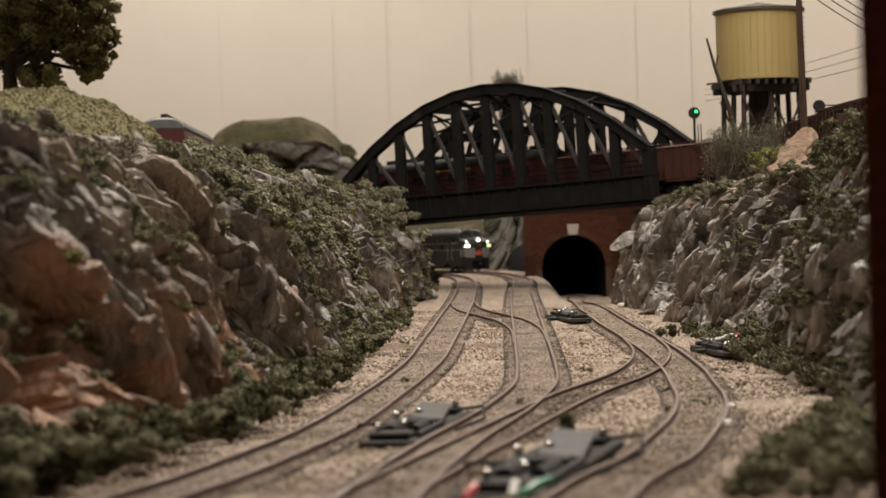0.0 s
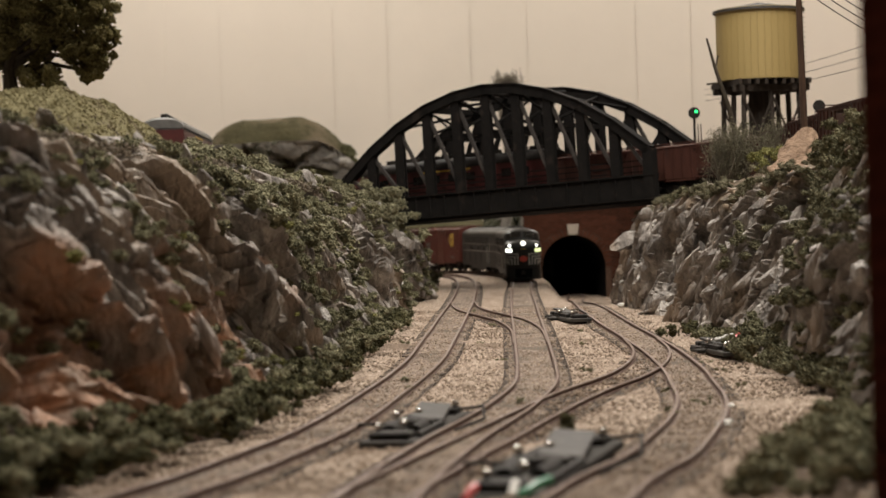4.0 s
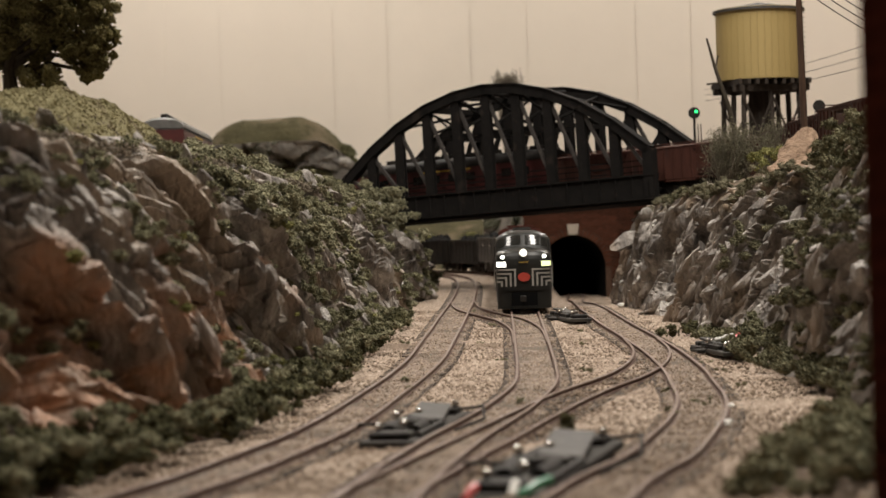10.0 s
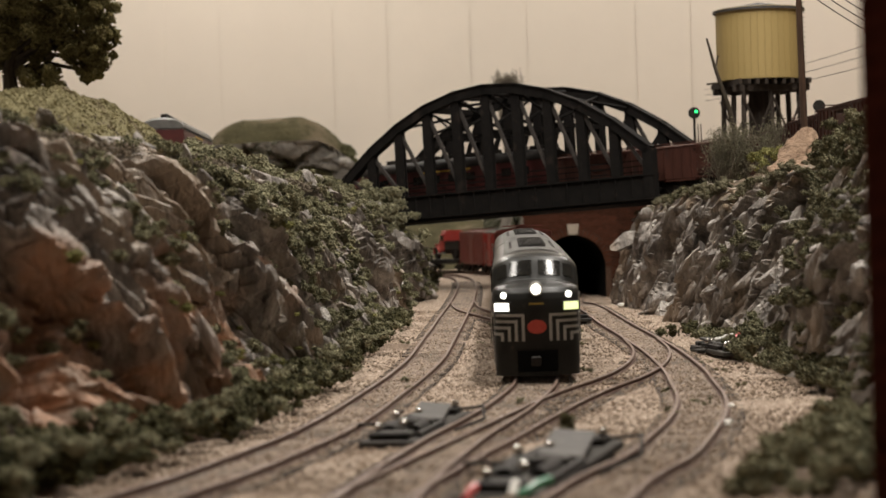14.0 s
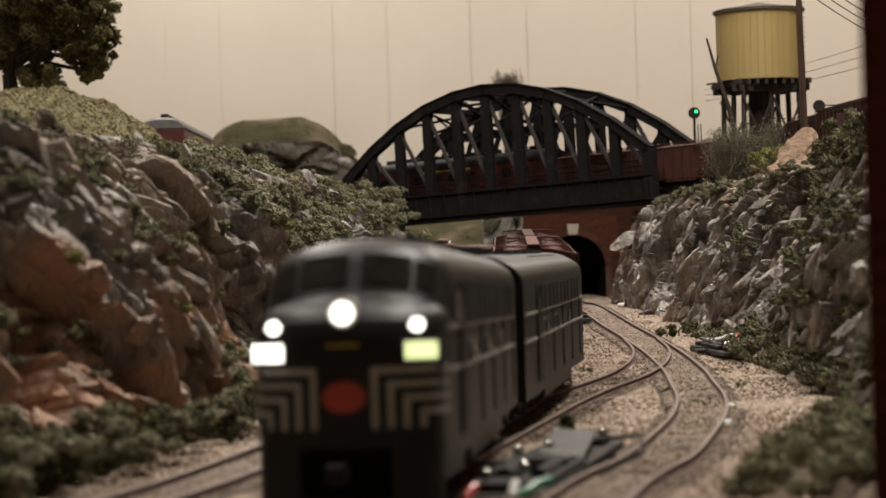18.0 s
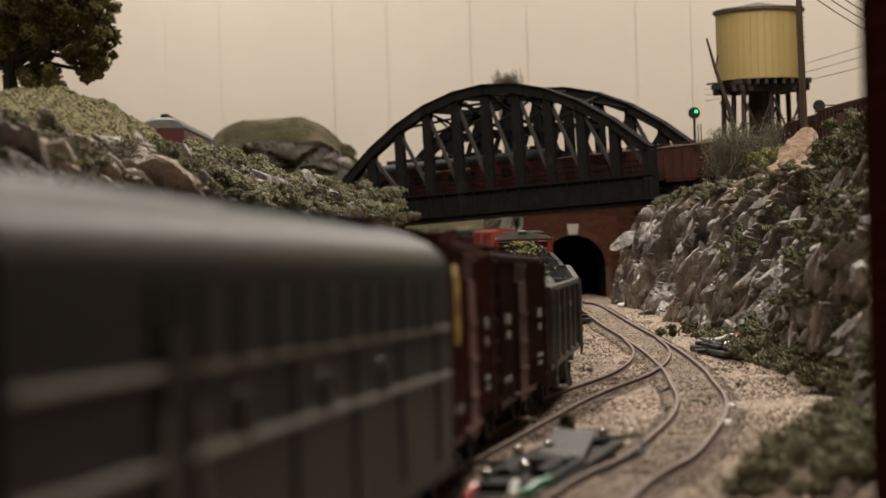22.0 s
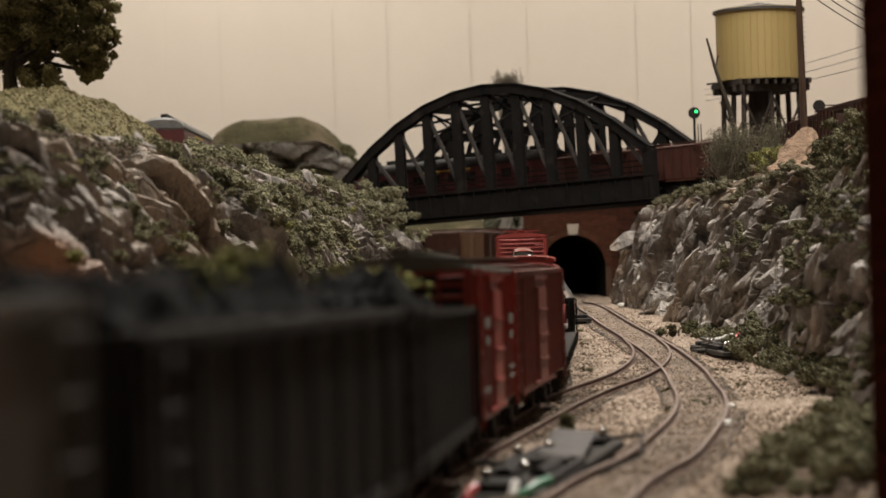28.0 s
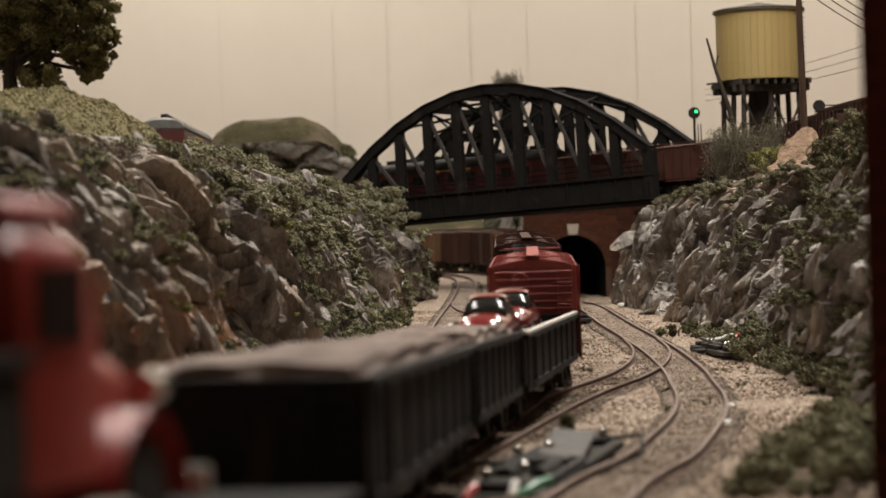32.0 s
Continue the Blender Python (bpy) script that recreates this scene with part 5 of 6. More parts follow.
# ---- switch machines and wires ----
def switch_machine(x, y, rz, ln, label, wide=0.016):
    """A long flat twin-coil machine beside a turnout, its length along y."""
    t = thing("switch_machine", label, "switch machine", pose(x, y, land(x, y) - 0.0026, 0, 0, rz))
    h = ln / 2
    boxes("base_plate", [((0, 0, 0.0014), (wide, ln, 0.0022)), ((-wide * 0.62, h * 0.3, 0.0012), (wide * 0.4, ln * 0.25, 0.0018))], M["machine"], t, bevel=0.0004)
    for e in (-1, 1):
        rods("coil", [((e * wide * 0.22, -h * 0.55, 0.0030), (e * wide * 0.22, -h * 0.2, 0.0030), wide * 0.13, 12)], M["under"], t)
    boxes("cover_plate", [((wide * 0.05, h * 0.36, 0.0052), (wide * 0.62, ln * 0.32, 0.0012), 5, 4, 5)], M["plate_grey"], t, bevel=0.0003)
    boxes("contact_strip", [((-wide * 0.32, -h * 0.05, 0.0034), (wide * 0.2, ln * 0.5, 0.0022)), ((wide * 0.42, -h * 0.35, 0.0030), (wide * 0.12, ln * 0.4, 0.0016))], M["under"], t, bevel=0.0002)
    boxes("coil_yoke", [((0, -h * 0.1, 0.0034), (wide * 0.7, ln * 0.05, 0.0030))], M["machine"], t, bevel=0.0004)
    tube("lead", [(wide * 0.4, h * 0.8, 0.004), (wide * 0.9, h * 0.7, 0.0055), (wide * 1.1, h * 0.3, 0.003), (wide * 0.8, -h * 0.2, 0.0018)], 0.0005, M["under"], t)
    for e in (-1, 1):
        boxes("end_block", [((0, e * h * 0.82, 0.0034), (wide * 0.7, ln * 0.10, 0.0024))], M["under"], t, bevel=0.0005)
    for k, (sx, sy) in enumerate(((-0.42, 0.02), (-0.12, 0.22), (0.05, -0.55), (-0.25, -0.8), (0.3, 0.8))):
        bm = bmesh.new()
        bmesh.ops.create_uvsphere(bm, u_segments=10, v_segments=6, radius=0.0013, matrix=Matrix.Translation((sx * wide, sy * h, 0.0058)))
        smooth(part("screw", bm, M["chrome"], t))
    boxes("throw_arm", [((-wide * 0.7, 0.0, 0.0030), (wide * 0.9, 0.0016, 0.0008))], M["machine"], t)
    return t


def lineside():
    switch_machine(-0.0095, 0.668, -9.6, 0.105, "dark flat switch machine with bright screws between the tracks", 0.017)
    switch_machine(0.0235, 0.505, -13.6, 0.12, "grey flat switch machine with bright screws and loose wires", 0.018)
    switch_machine(0.0755, 1.30, 7, 0.085, "black flat switch machine beside the main line", 0.013)
    switch_machine(0.1305, 1.015, 5, 0.075, "small flat switch machine with red and white wires", 0.012)
    for x, y, mat, ln_, rz, lab in ((0.0040, 0.438, "red_wire", 0.005, 60, "short red insulated wire end"), (0.0130, 0.440, "white", 0.007, 80, "short white insulated wire end"),
                                    (0.0175, 0.446, "green_wire", 0.012, 50, "green insulated wire"), (0.140, 1.02, "red_wire", 0.006, 60, "red insulated wire"), (0.134, 1.02, "white", 0.009, 5, "white insulated wire")):
        t = thing("loose_wire", lab + " lying on the ballast", "wire")
        z = land(x, y) + (0.0045 if y > 1 else -0.0002)
        d = Vector((math.cos(radians(rz)), math.sin(radians(rz)), 0))
        a = Vector((x, y, z))
        p = [a + d * ln_ * u + Vector((0, 0, 0.002 * math.sin(u * 3) - 0.002 * u)) for u in (-0.5, -0.2, 0.1, 0.5)]
        tube("insulation", p, 0.0010, M[mat], t, n=8)
    for x, y, s in ((0.085, 0.655, 1.0), (0.0875, 0.665, 0.7), (0.128, 1.53, 1.6), (0.098, 0.735, 0.8)):
        bm = bmesh.new()
        bmesh.ops.create_icosphere(bm, subdivisions=2, radius=0.0022 * s)
        for v in bm.verts:
            v.co *= 1 + 0.3 * noise.noise(v.co * 700 + Vector((x, y, 0)) * 90)
            v.co.z *= 0.6
        ob = part("pebble", bm, M["white"])
        ob.matrix_world = pose(x, y, land(x, y) - 0.0018)
        tagged(ob, "pale stone lying in the ballast", "stone")


# ---- rolling stock ----
def truck(parent, y, base, wheels=2, r=0.0048):
    """A truck (bogie) with its wheelsets, centred at y."""
    bm = bmesh.new()
    for s in (-1, 1):
        box(bm, (s * 0.0118, y, r + 0.0006), (0.0018, base + 0.006, 0.0035))
        box(bm, (s * 0.0122, y, r - 0.0012), (0.0022, 0.006, 0.0055))
        for k in range(wheels):
            yy = y + base * (k / (wheels - 1) - 0.5)
            box(bm, (s * 0.0124, yy, r), (0.0026, 0.0036, 0.0036))
    box(bm, (0, y, r + 0.002), (0.022, 0.005, 0.004))
    tr = part("truck", bm, M["under"], parent)
    for k in range(wheels):
        yy = y + base * (k / (wheels - 1) - 0.5)
        bm = bmesh.new()
        for s in (-1, 1):
            rod(bm, (s * 0.0074, yy, r), (s * 0.0098, yy, r), r, 16)
            rod(bm, (s * 0.0070, yy, r), (s * 0.0074, yy, r), r + 0.0007, 16)
        rod(bm, (-0.008, yy, r), (0.008, yy, r), 0.001, 6)
        part("wheelset", bm, M["wheel"], tr)


def coupler(parent, y, s):
    boxes("coupler", [((0, y + s * 0.004, 0.0085), (0.0022, 0.010, 0.0028)), ((0.0008, y + s * 0.0085, 0.0085), (0.004, 0.0035, 0.0038))], M["under"], parent, bevel=0.0004)


def shell(hw, zb, ze, zt, n=10, crown=0.82):
    """Half-rounded cross-section: sides from zb to ze, then a roof up to zt."""
    pts = [(-hw, zb), (-hw, (zb + ze) / 2), (-hw, ze)]
    for k in range(1, 2 * n):
        a = math.pi - math.pi * k / (2 * n)
        pts.append((hw * math.copysign(abs(math.cos(a)) ** crown, math.cos(a)), ze + (zt - ze) * math.sin(a) ** (2 * crown if crown < 0.5 else 1)))
    pts += [(hw, ze), (hw, (zb + ze) / 2), (hw, zb)]
    return pts


def ladder(bm, x, y, z0, z1, w, n, axis="y"):
    for k in range(n):
        z = z0 + (z1 - z0) * k / (n - 1)
        if axis == "y":
            rod(bm, (x, y - w / 2, z), (x, y + w / 2, z), 0.00022, 4)
        else:
            rod(bm, (x - w / 2, y, z), (x + w / 2, y, z), 0.00022, 4)


def fall(a, n=2.3):
    """How far a rounded skin has fallen back at a share a of its half-width."""
    a = min(1.0, abs(a))
    return 1 - (1 - a ** n) ** (1 / n)


LOCO_H = 0.1195
# the nose and cab along the centre line: back from the front, height, how far the skin sweeps back and drops at its edge, half-width
NOSE = np.array([(0, 0.0135, 0.0100, 0, 0.0176), (0, 0.0300, 0.0100, 0, 0.0176), (0.0006, 0.0336, 0.0103, 0.0004, 0.0177), (0.0017, 0.0362, 0.0106, 0.0011, 0.0178),
                 (0.0038, 0.0383, 0.0108, 0.0022, 0.0179), (0.0075, 0.0399, 0.0100, 0.0035, 0.0180), (0.0120, 0.0408, 0.0082, 0.0047, 0.0181), (0.0162, 0.0413, 0.0064, 0.0055, 0.0182),
                 (0.0170, 0.0420, 0.0062, 0.0054, 0.0182), (0.0228, 0.0490, 0.0066, 0.0066, 0.0182), (0.0248, 0.0505, 0.0064, 0.0072, 0.0182), (0.0290, 0.0518, 0.0048, 0.0080, 0.0182),
                 (0.0350, 0.0524, 0.0024, 0.0087, 0.0182), (0.0450, 0.0525, 0.0, 0.0090, 0.0182)])


def nose_skin(x, v, lift=0.0):
    """A place on the nose: x across, v along the rows of NOSE."""
    b, z, sweep, drop, w = (float(np.interp(v, np.arange(len(NOSE)), NOSE[:, k])) for k in range(5))
    f = fall(x / w)
    return (x, LOCO_H - b - sweep * f + lift * 0.7, z - drop * f + lift * 0.7)


def nose_sheet(name, x0, x1, v0, v1, lift, mat, parent, nx=9, nv=6):
    pts = np.array([[nose_skin(x, v, lift) for x in np.linspace(x0, x1, nx)] for v in np.linspace(v0, v1, nv)])
    return grid_mesh(name, pts, mat, parent)


def locomotive(name, label, cab):
    """A streamlined diesel, its nose towards +y; rail heads at z = 0."""
    t = thing(name, label, "locomotive")
    H = LOCO_H
    across = [0.0182 * math.sin(math.pi / 2 * q) for q in np.linspace(-1, 1, 33)]
    sec = [[(-0.0182, y, 0.0085), (-0.0182, y, 0.025), *((x, y, 0.0525 - 0.009 * fall(x / 0.0182)) for x in across), (0.0182, y, 0.025), (0.0182, y, 0.0085)] for y in (H - 0.0448 if cab else H, 0.0, -H)]
    smooth(loft("body", sec, M["loco_grey"], t), 35)
    if cab:
        vs = sorted({*np.linspace(0, len(NOSE) - 1, 53), 7.0, 8.0})
        pts = np.array([[nose_skin(x * float(np.interp(v, np.arange(len(NOSE)), NOSE[:, 4])) / 0.0182, v) for x in across] for v in vs])
        nose = smooth(grid_mesh("nose", pts, M["loco_grey"], t), 32)
        for s in (-1, 1):
            edge = [nose_skin(s * float(np.interp(v, np.arange(len(NOSE)), NOSE[:, 4])), v) for v in vs]
            grid_mesh("cab_side", np.array([[p, (p[0], p[1], 0.0060)] for p in edge]), M["loco_grey"], nose, shade=False)

    # roof cover and fittings
    ry = H - 0.045 if cab else H - 0.008
    roof = [[(x * 0.80, y, z + 0.0004) for x, z in shell(0.0182, 0.047, 0.0475, 0.0526)[2:-2]] for y in (ry, -H + 0.002)]
    smooth(loft("roof_panel", roof, M["loco_roof"], t, close=False, caps=False), 60)
    for k in range(5):
        bm = bmesh.new()
        yy = 0.03 - 0.026 * k
        rod(bm, (0, yy, 0.0520), (0, yy, 0.0541), 0.0062, 20)
        fan = part("fan_housing", bm, M["loco_roof"], t)
        bm = bmesh.new()
        rod(bm, (0, yy, 0.0539), (0, yy, 0.0543), 0.0052, 16)
        part("fan_grille", bm, M["under"], fan)
    boxes("roof_vent", [((s * 0.0085, 0.012 - 0.018 * k, 0.0513), (0.004, 0.013, 0.0016)) for s in (-1, 1) for k in range(6)], M["under"], t)
    # side panels: windows, grille and stripes
    for s in (-1, 1):
        x = s * 0.01835
        for z in (0.0262, 0.0345):
            boxes("side_stripe", [((x, -0.004 if cab else 0, z), (0.0004, 2 * H - (0.030 if cab else 0.004), 0.0008))], M["stripe"], t)
        boxes("side_grille", [((x, -0.014, 0.0387), (0.0005, 0.17, 0.0078))], M["under"], t)
        boxes("grille_post", [((x + s * 0.0003, -0.092 + 0.0155 * k, 0.0387), (0.0006, 0.0035 if k % 3 else 0.006, 0.0080)) for k in range(11)], M["loco_grey"], t)
        for k in range(3):
            bm = bmesh.new()
            rod(bm, (s * 0.0181, 0.045 - 0.045 * k, 0.029), (s * 0.0187, 0.045 - 0.045 * k, 0.029), 0.0027, 16)
            part("porthole", bm, M["glass"], t)
        boxes("side_door", [((x, 0.073, 0.026), (0.0006, 0.008, 0.026))], M["loco_grey"], t)
        for y in (0.066, 0.0795, 0.02, -0.02, -0.06, -0.1):
            boxes("panel_seam", [((x, y, 0.0275), (0.0004, 0.0005, 0.031))], M["under"], t)
        boxes("skirt", [((s * 0.0172, 0.0, 0.0085), (0.0012, 0.105, 0.006))], M["loco_grey"], t)
        boxes("handrail", [((s * 0.0192, y, 0.022), (0.0004, 0.0004, 0.018)) for y in (0.0665, 0.0795)], M["stripe"], t)
    if cab:
        for s in (-1, 1):
            rim = nose_sheet("windshield_frame", s * 0.0005, s * 0.0172, 7.95, 9.25, 0.0002, M["loco_grey"], t)
            nose_sheet("windshield_pane", s * 0.0014, s * 0.0108, 8.12, 8.98, 0.0005, M["glass"], rim)
            nose_sheet("wing_pane", s * 0.0119, s * 0.0158, 8.15, 8.92, 0.0005, M["glass"], rim)
            boxes("side_window", [((s * 0.0183, H - 0.037, 0.0385), (0.0006, 0.013, 0.006))], M["glass"], t)
            bm = bmesh.new()
            rod(bm, (s * 0.0135, H - 0.009, 0.0353), (s * 0.0135, H - 0.0034, 0.0353), 0.0013, 16)
            part("class_light", bm, M["lamp_white"], t, "lit white class light")
            hb = boxes("number_board", [((s * 0.0138, H - 0.0036, 0.0306), (0.0080, 0.003, 0.0042), -s * 20)], M["under"], t, bevel=0.0005)
            boxes("lit_face", [((s * 0.0144, H - 0.0020, 0.0306), (0.0062, 0.0006, 0.0032), -s * 20)], M["lamp_white"] if s > 0 else M["lamp_soft"], hb, "glowing number board")
            if s < 0:
                boxes("number_bar", [((s * (0.0118 + 0.0015 * k), H - 0.0012 - 0.00055 * k, 0.0306), (0.0008, 0.0003, 0.0018), -s * 20) for k in range(4)], M["under"], hb)
            # nested chevron stripes that wrap round the nose
            for k in range(4):
                x0, zt, zb = 0.0051 + 0.0029 * k, 0.0268 - 0.0026 * k, 0.0160
                v0, v1, vb = ((q - 0.0135) / 0.0165 for q in (zt - 0.0006, zt + 0.0006, zb))
                ch = nose_sheet("chevron", s * x0, s * (x0 + 0.0012), vb, v1, 0.0004, M["stripe"], t, 3, 4)
                nose_sheet("chevron_arm", s * (x0 + 0.0010), s * 0.01758, v0, v1, 0.0004, M["stripe"], ch, 14, 3)
                boxes("chevron_tail", [((s * 0.0178, H - 0.0135, zt), (0.0005, 0.0075, 0.0012))], M["stripe"], ch)
        bm = bmesh.new()
        rod(bm, (0, H - 0.010, 0.0378), (0, H - 0.0006, 0.0378), 0.0029, 24)
        hl = part("headlight_housing", bm, M["stripe"], t)
        bm = bmesh.new()
        rod(bm, (0, H - 0.0008, 0.0378), (0, H - 0.0002, 0.0378), 0.0021, 24)
        part("headlight_lens", bm, M["lamp_white"], hl, "lit headlight lens")
        bm = bmesh.new()
        bmesh.ops.create_cone(bm, cap_ends=True, segments=32, radius1=0.0040, radius2=0.0040, depth=0.0008,
                              matrix=pose(0, H + 0.0003, 0.0222, 90) @ Matrix.Diagonal((1, 0.72, 1, 1)))
        part("emblem", bm, M["emblem"], t, "plain red oval emblem")
        boxes("nose_grab", [((0, H + 0.0004, 0.0318), (0.006, 0.0006, 0.0005))], M["ochre"], t)
        # pilot, with a black block standing in for the shaded coupler pocket
        pil = np.array([[(x, H - 0.0006 - 0.010 * fall(x / 0.0176), z) for x in [q * 0.0175 / 0.0182 for q in across]] for z in (0.0018, 0.0075, 0.0136)])
        smooth(grid_mesh("pilot", pil, M["loco_grey"], t), 40)
        boxes("coupler_pocket", [((0, H - 0.0010, 0.0080), (0.0168, 0.0022, 0.0086))], M["black"], t)
        boxes("pilot_lip", [((0, H - 0.0004, 0.0026), (0.0165, 0.0018, 0.0016))], M["loco_grey"], t)
    truck(t, 0.075, 0.044, 3, 0.0055)
    truck(t, -0.075, 0.044, 3, 0.0055)
    boxes("fuel_tank", [((0, 0, 0.0085), (0.026, 0.06, 0.010))], M["under"], t, bevel=0.001)
    if cab:
        coupler(t, H - 0.002, 1)
    coupler(t, -H, -1)
    for e in ((-1,) if cab else (-1, 1)):
        boxes("diaphragm", [((0, e * (H + 0.0022), 0.028), (0.022, 0.0046, 0.034))], M["under"], t, bevel=0.0008)
    return t


def boxcar(label, side, end, roof, ln=0.137, lower=None, emblem=None, letters=True, top=0.0505, ladder_mat=None):
    t = thing("boxcar", label, "freight car")
    h, w = ln / 2 - 0.004, 0.0172
    boxes("body", [((0, 0, (0.0115 + top - 0.003) / 2), (2 * w, 2 * h, top - 0.003 - 0.0115))], side, t, bevel=0.0003)
    rp = [[(x, y, z) for x, z in ((-w - 0.0006, top - 0.0035), (-w - 0.0006, top - 0.0028), (-0.009, top - 0.001), (0, top), (0.009, top - 0.001), (w + 0.0006, top - 0.0028), (w + 0.0006, top - 0.0035))] for y in (h + 0.0006, -h - 0.0006)]
    loft("roof", rp, roof, t)
    boxes("roof_rib", [((s * 0.0087, y, top - 0.0012), (0.0168, 0.0008, 0.0007), 0, 0, s * 8.5) for s in (-1, 1) for y in np.linspace(-h + 0.004, h - 0.004, 11)], roof, t)
    boxes("running_board", [((0, 0, top + 0.0012), (0.0052, 2 * h + 0.002, 0.0007)), ((0, h - 0.003, top + 0.0008), (0.026, 0.0045, 0.0006)), ((0, -h + 0.003, top + 0.0008), (0.026, 0.0045, 0.0006))], roof, t)
    for e in (-1, 1):
        y = e * (h + 0.0004)
        bm = bmesh.new()
        for k in range(11):
            z = 0.0155 + k * (top - 0.021) / 10
            box(bm, (0, y, z), (2 * w - 0.003, 0.0012, 0.0014))
        soften(bm, 0.0004)
        part("end_corrugation", bm, end, t)
        bm = bmesh.new()
        ladder(bm, -e * 0.0125, y + e * 0.0012, 0.014, top - 0.005, 0.006, 8, "x")
        for dx in (-0.003, 0.003):
            rod(bm, (-e * 0.0125 + dx, y + e * 0.0012, 0.012), (-e * 0.0125 + dx, y + e * 0.0012, top - 0.003), 0.00025, 4)
        part("end_ladder", bm, ladder_mat or end, t)
        bm = bmesh.new()
        bmesh.ops.create_circle(bm, cap_ends=False, segments=4, radius=0.00001)
        bm.clear()
        cx, cz = -0.0055 * e * -1, top - 0.0085
        ring = [(cx + 0.0031 * math.cos(a), y + e * 0.0022, cz + 0.0031 * math.sin(a)) for a in np.linspace(0, 2 * math.pi, 17)]
        for a, b in zip(ring[:-1], ring[1:]):
            rod(bm, a, b, 0.0003, 4)
        for a in range(5):
            rod(bm, (cx, y + e * 0.0022, cz), ring[a * 3], 0.0002, 4)
        rod(bm, (cx, y, cz), (cx, y + e * 0.003, cz), 0.0004, 5)
        part("brake_wheel", bm, end, t)
        boxes("end_panel", [((0.0105 * 1, y + e * 0.0006, 0.024), (0.0085, 0.0006, 0.006))], end, t)
        coupler(t, e * h, e)
    for s in (-1, 1):
        x = s * (w + 0.0001)
        if lower:
            boxes("lower_panel", [((x, e * (h / 2 + 0.0065), 0.0195), (0.0004, h - 0.013, 0.016)) for e in (-1, 1)], lower, t)
        d = boxes("door", [((x + s * 0.0004, 0.0, 0.0265), (0.0012, 0.0245, top - 0.0195))], side, t, bevel=0.0002)
        boxes("door_rib", [((x + s * 0.0012, 0, z), (0.0008, 0.0235, 0.0007)) for z in (0.0185, 0.0265, 0.0345)], side, d)
        boxes("door_track", [((x + s * 0.0007, 0.006, z), (0.0014, 0.042, 0.0008)) for z in (0.0118, top - 0.0055)], side, t)
        boxes("side_post", [((x + s * 0.0003, y, (0.0115 + top - 0.004) / 2), (0.0008, 0.0007, top - 0.0165)) for y in [q for q in np.linspace(-h + 0.002, h - 0.002, 15) if abs(q) > 0.0135]], side, t)
        for e in (-1, 1):
            bm = bmesh.new()
            ladder(bm, x + s * 0.0012, e * (h - 0.0045), 0.0135, top - 0.005, 0.006, 8)
            for dy in (-0.003, 0.003):
                rod(bm, (x + s * 0.0012, e * (h - 0.0045) + dy, 0.009), (x + s * 0.0012, e * (h - 0.0045) + dy, top - 0.003), 0.00025, 4)
            part("side_ladder", bm, ladder_mat or side, t)
        boxes("side_sill", [((s * 0.0163, 0, 0.0108), (0.0012, 2 * h * 0.7, 0.0024))], side, t)
        if emblem:
            bm = bmesh.new()
            bmesh.ops.create_cone(bm, cap_ends=True, segments=28, radius1=0.0082, radius2=0.0082, depth=0.0006, matrix=pose(x + s * 0.0006, h * 0.58, 0.0385, 0, 90, 0))
            em = part("side_emblem", bm, emblem, t, "plain yellow round emblem")
            bm = bmesh.new()
            bmesh.ops.create_cone(bm, cap_ends=True, segments=28, radius1=0.0024, radius2=0.0024, depth=0.0003, matrix=pose(x + s * 0.00105, h * 0.58, 0.0385, 0, 90, 0))
            part("emblem_centre", bm, side, em)
        if letters:
            bars = []
            for y, z, l_, hh in ((-0.72, 0.034, 0.016, 0.0028), (-0.72, 0.0295, 0.012, 0.0022), (-0.70, 0.0205, 0.020, 0.0012), (-0.70, 0.0180, 0.017, 0.0012), (0.6, 0.0175, 0.018, 0.0014)):
                bars.append(((x + s * 0.0009, y * h, z), (0.0003, l_, hh)))
            if not emblem:
                bars += [((x + s * 0.0009, 0.55 * h, 0.034), (0.0003, 0.016, 0.0028)), ((x + s * 0.0009, 0.55 * h, 0.0295), (0.0003, 0.011, 0.0022))]
            boxes("lettering_bar", bars, M["letter_grey"], t)
    boxes("underframe", [((0, 0, 0.0098), (0.006, 2 * h, 0.004)), ((0, 0.0, 0.0075), (0.02, 0.014, 0.004))], M["under"], t)
    truck(t, h - 0.021, 0.0195)
    truck(t, -h + 0.021, 0.0195)
    return t


def heap(name, lx, ly, z, hgt, mat, parent, seed, mounds):
    rows, cols = 70, 22
    pts = np.zeros((rows, cols, 3))
    for i in range(rows):
        for j in range(cols):
            u, v = i / (rows - 1), j / (cols - 1)
            x, y = lx * (2 * v - 1), ly * (2 * u - 1)
            e = step(0, 0.25, min(v, 1 - v)) * step(0, 0.06, min(u, 1 - u))
            b = sum(a * math.exp(-((u - c) / 0.11) ** 2) for c, a in mounds)
            h = e * (hgt * 0.25 + hgt * b + 0.0034 * noise.fractal((x * 200, y * 200, seed), 0.7, 2, 4) + 0.0022 * abs(noise.noise((x * 600, y * 600, seed))))
            pts[i, j] = (x, y, z + h)
    return grid_mesh(name, pts, mat, parent, shade=False)


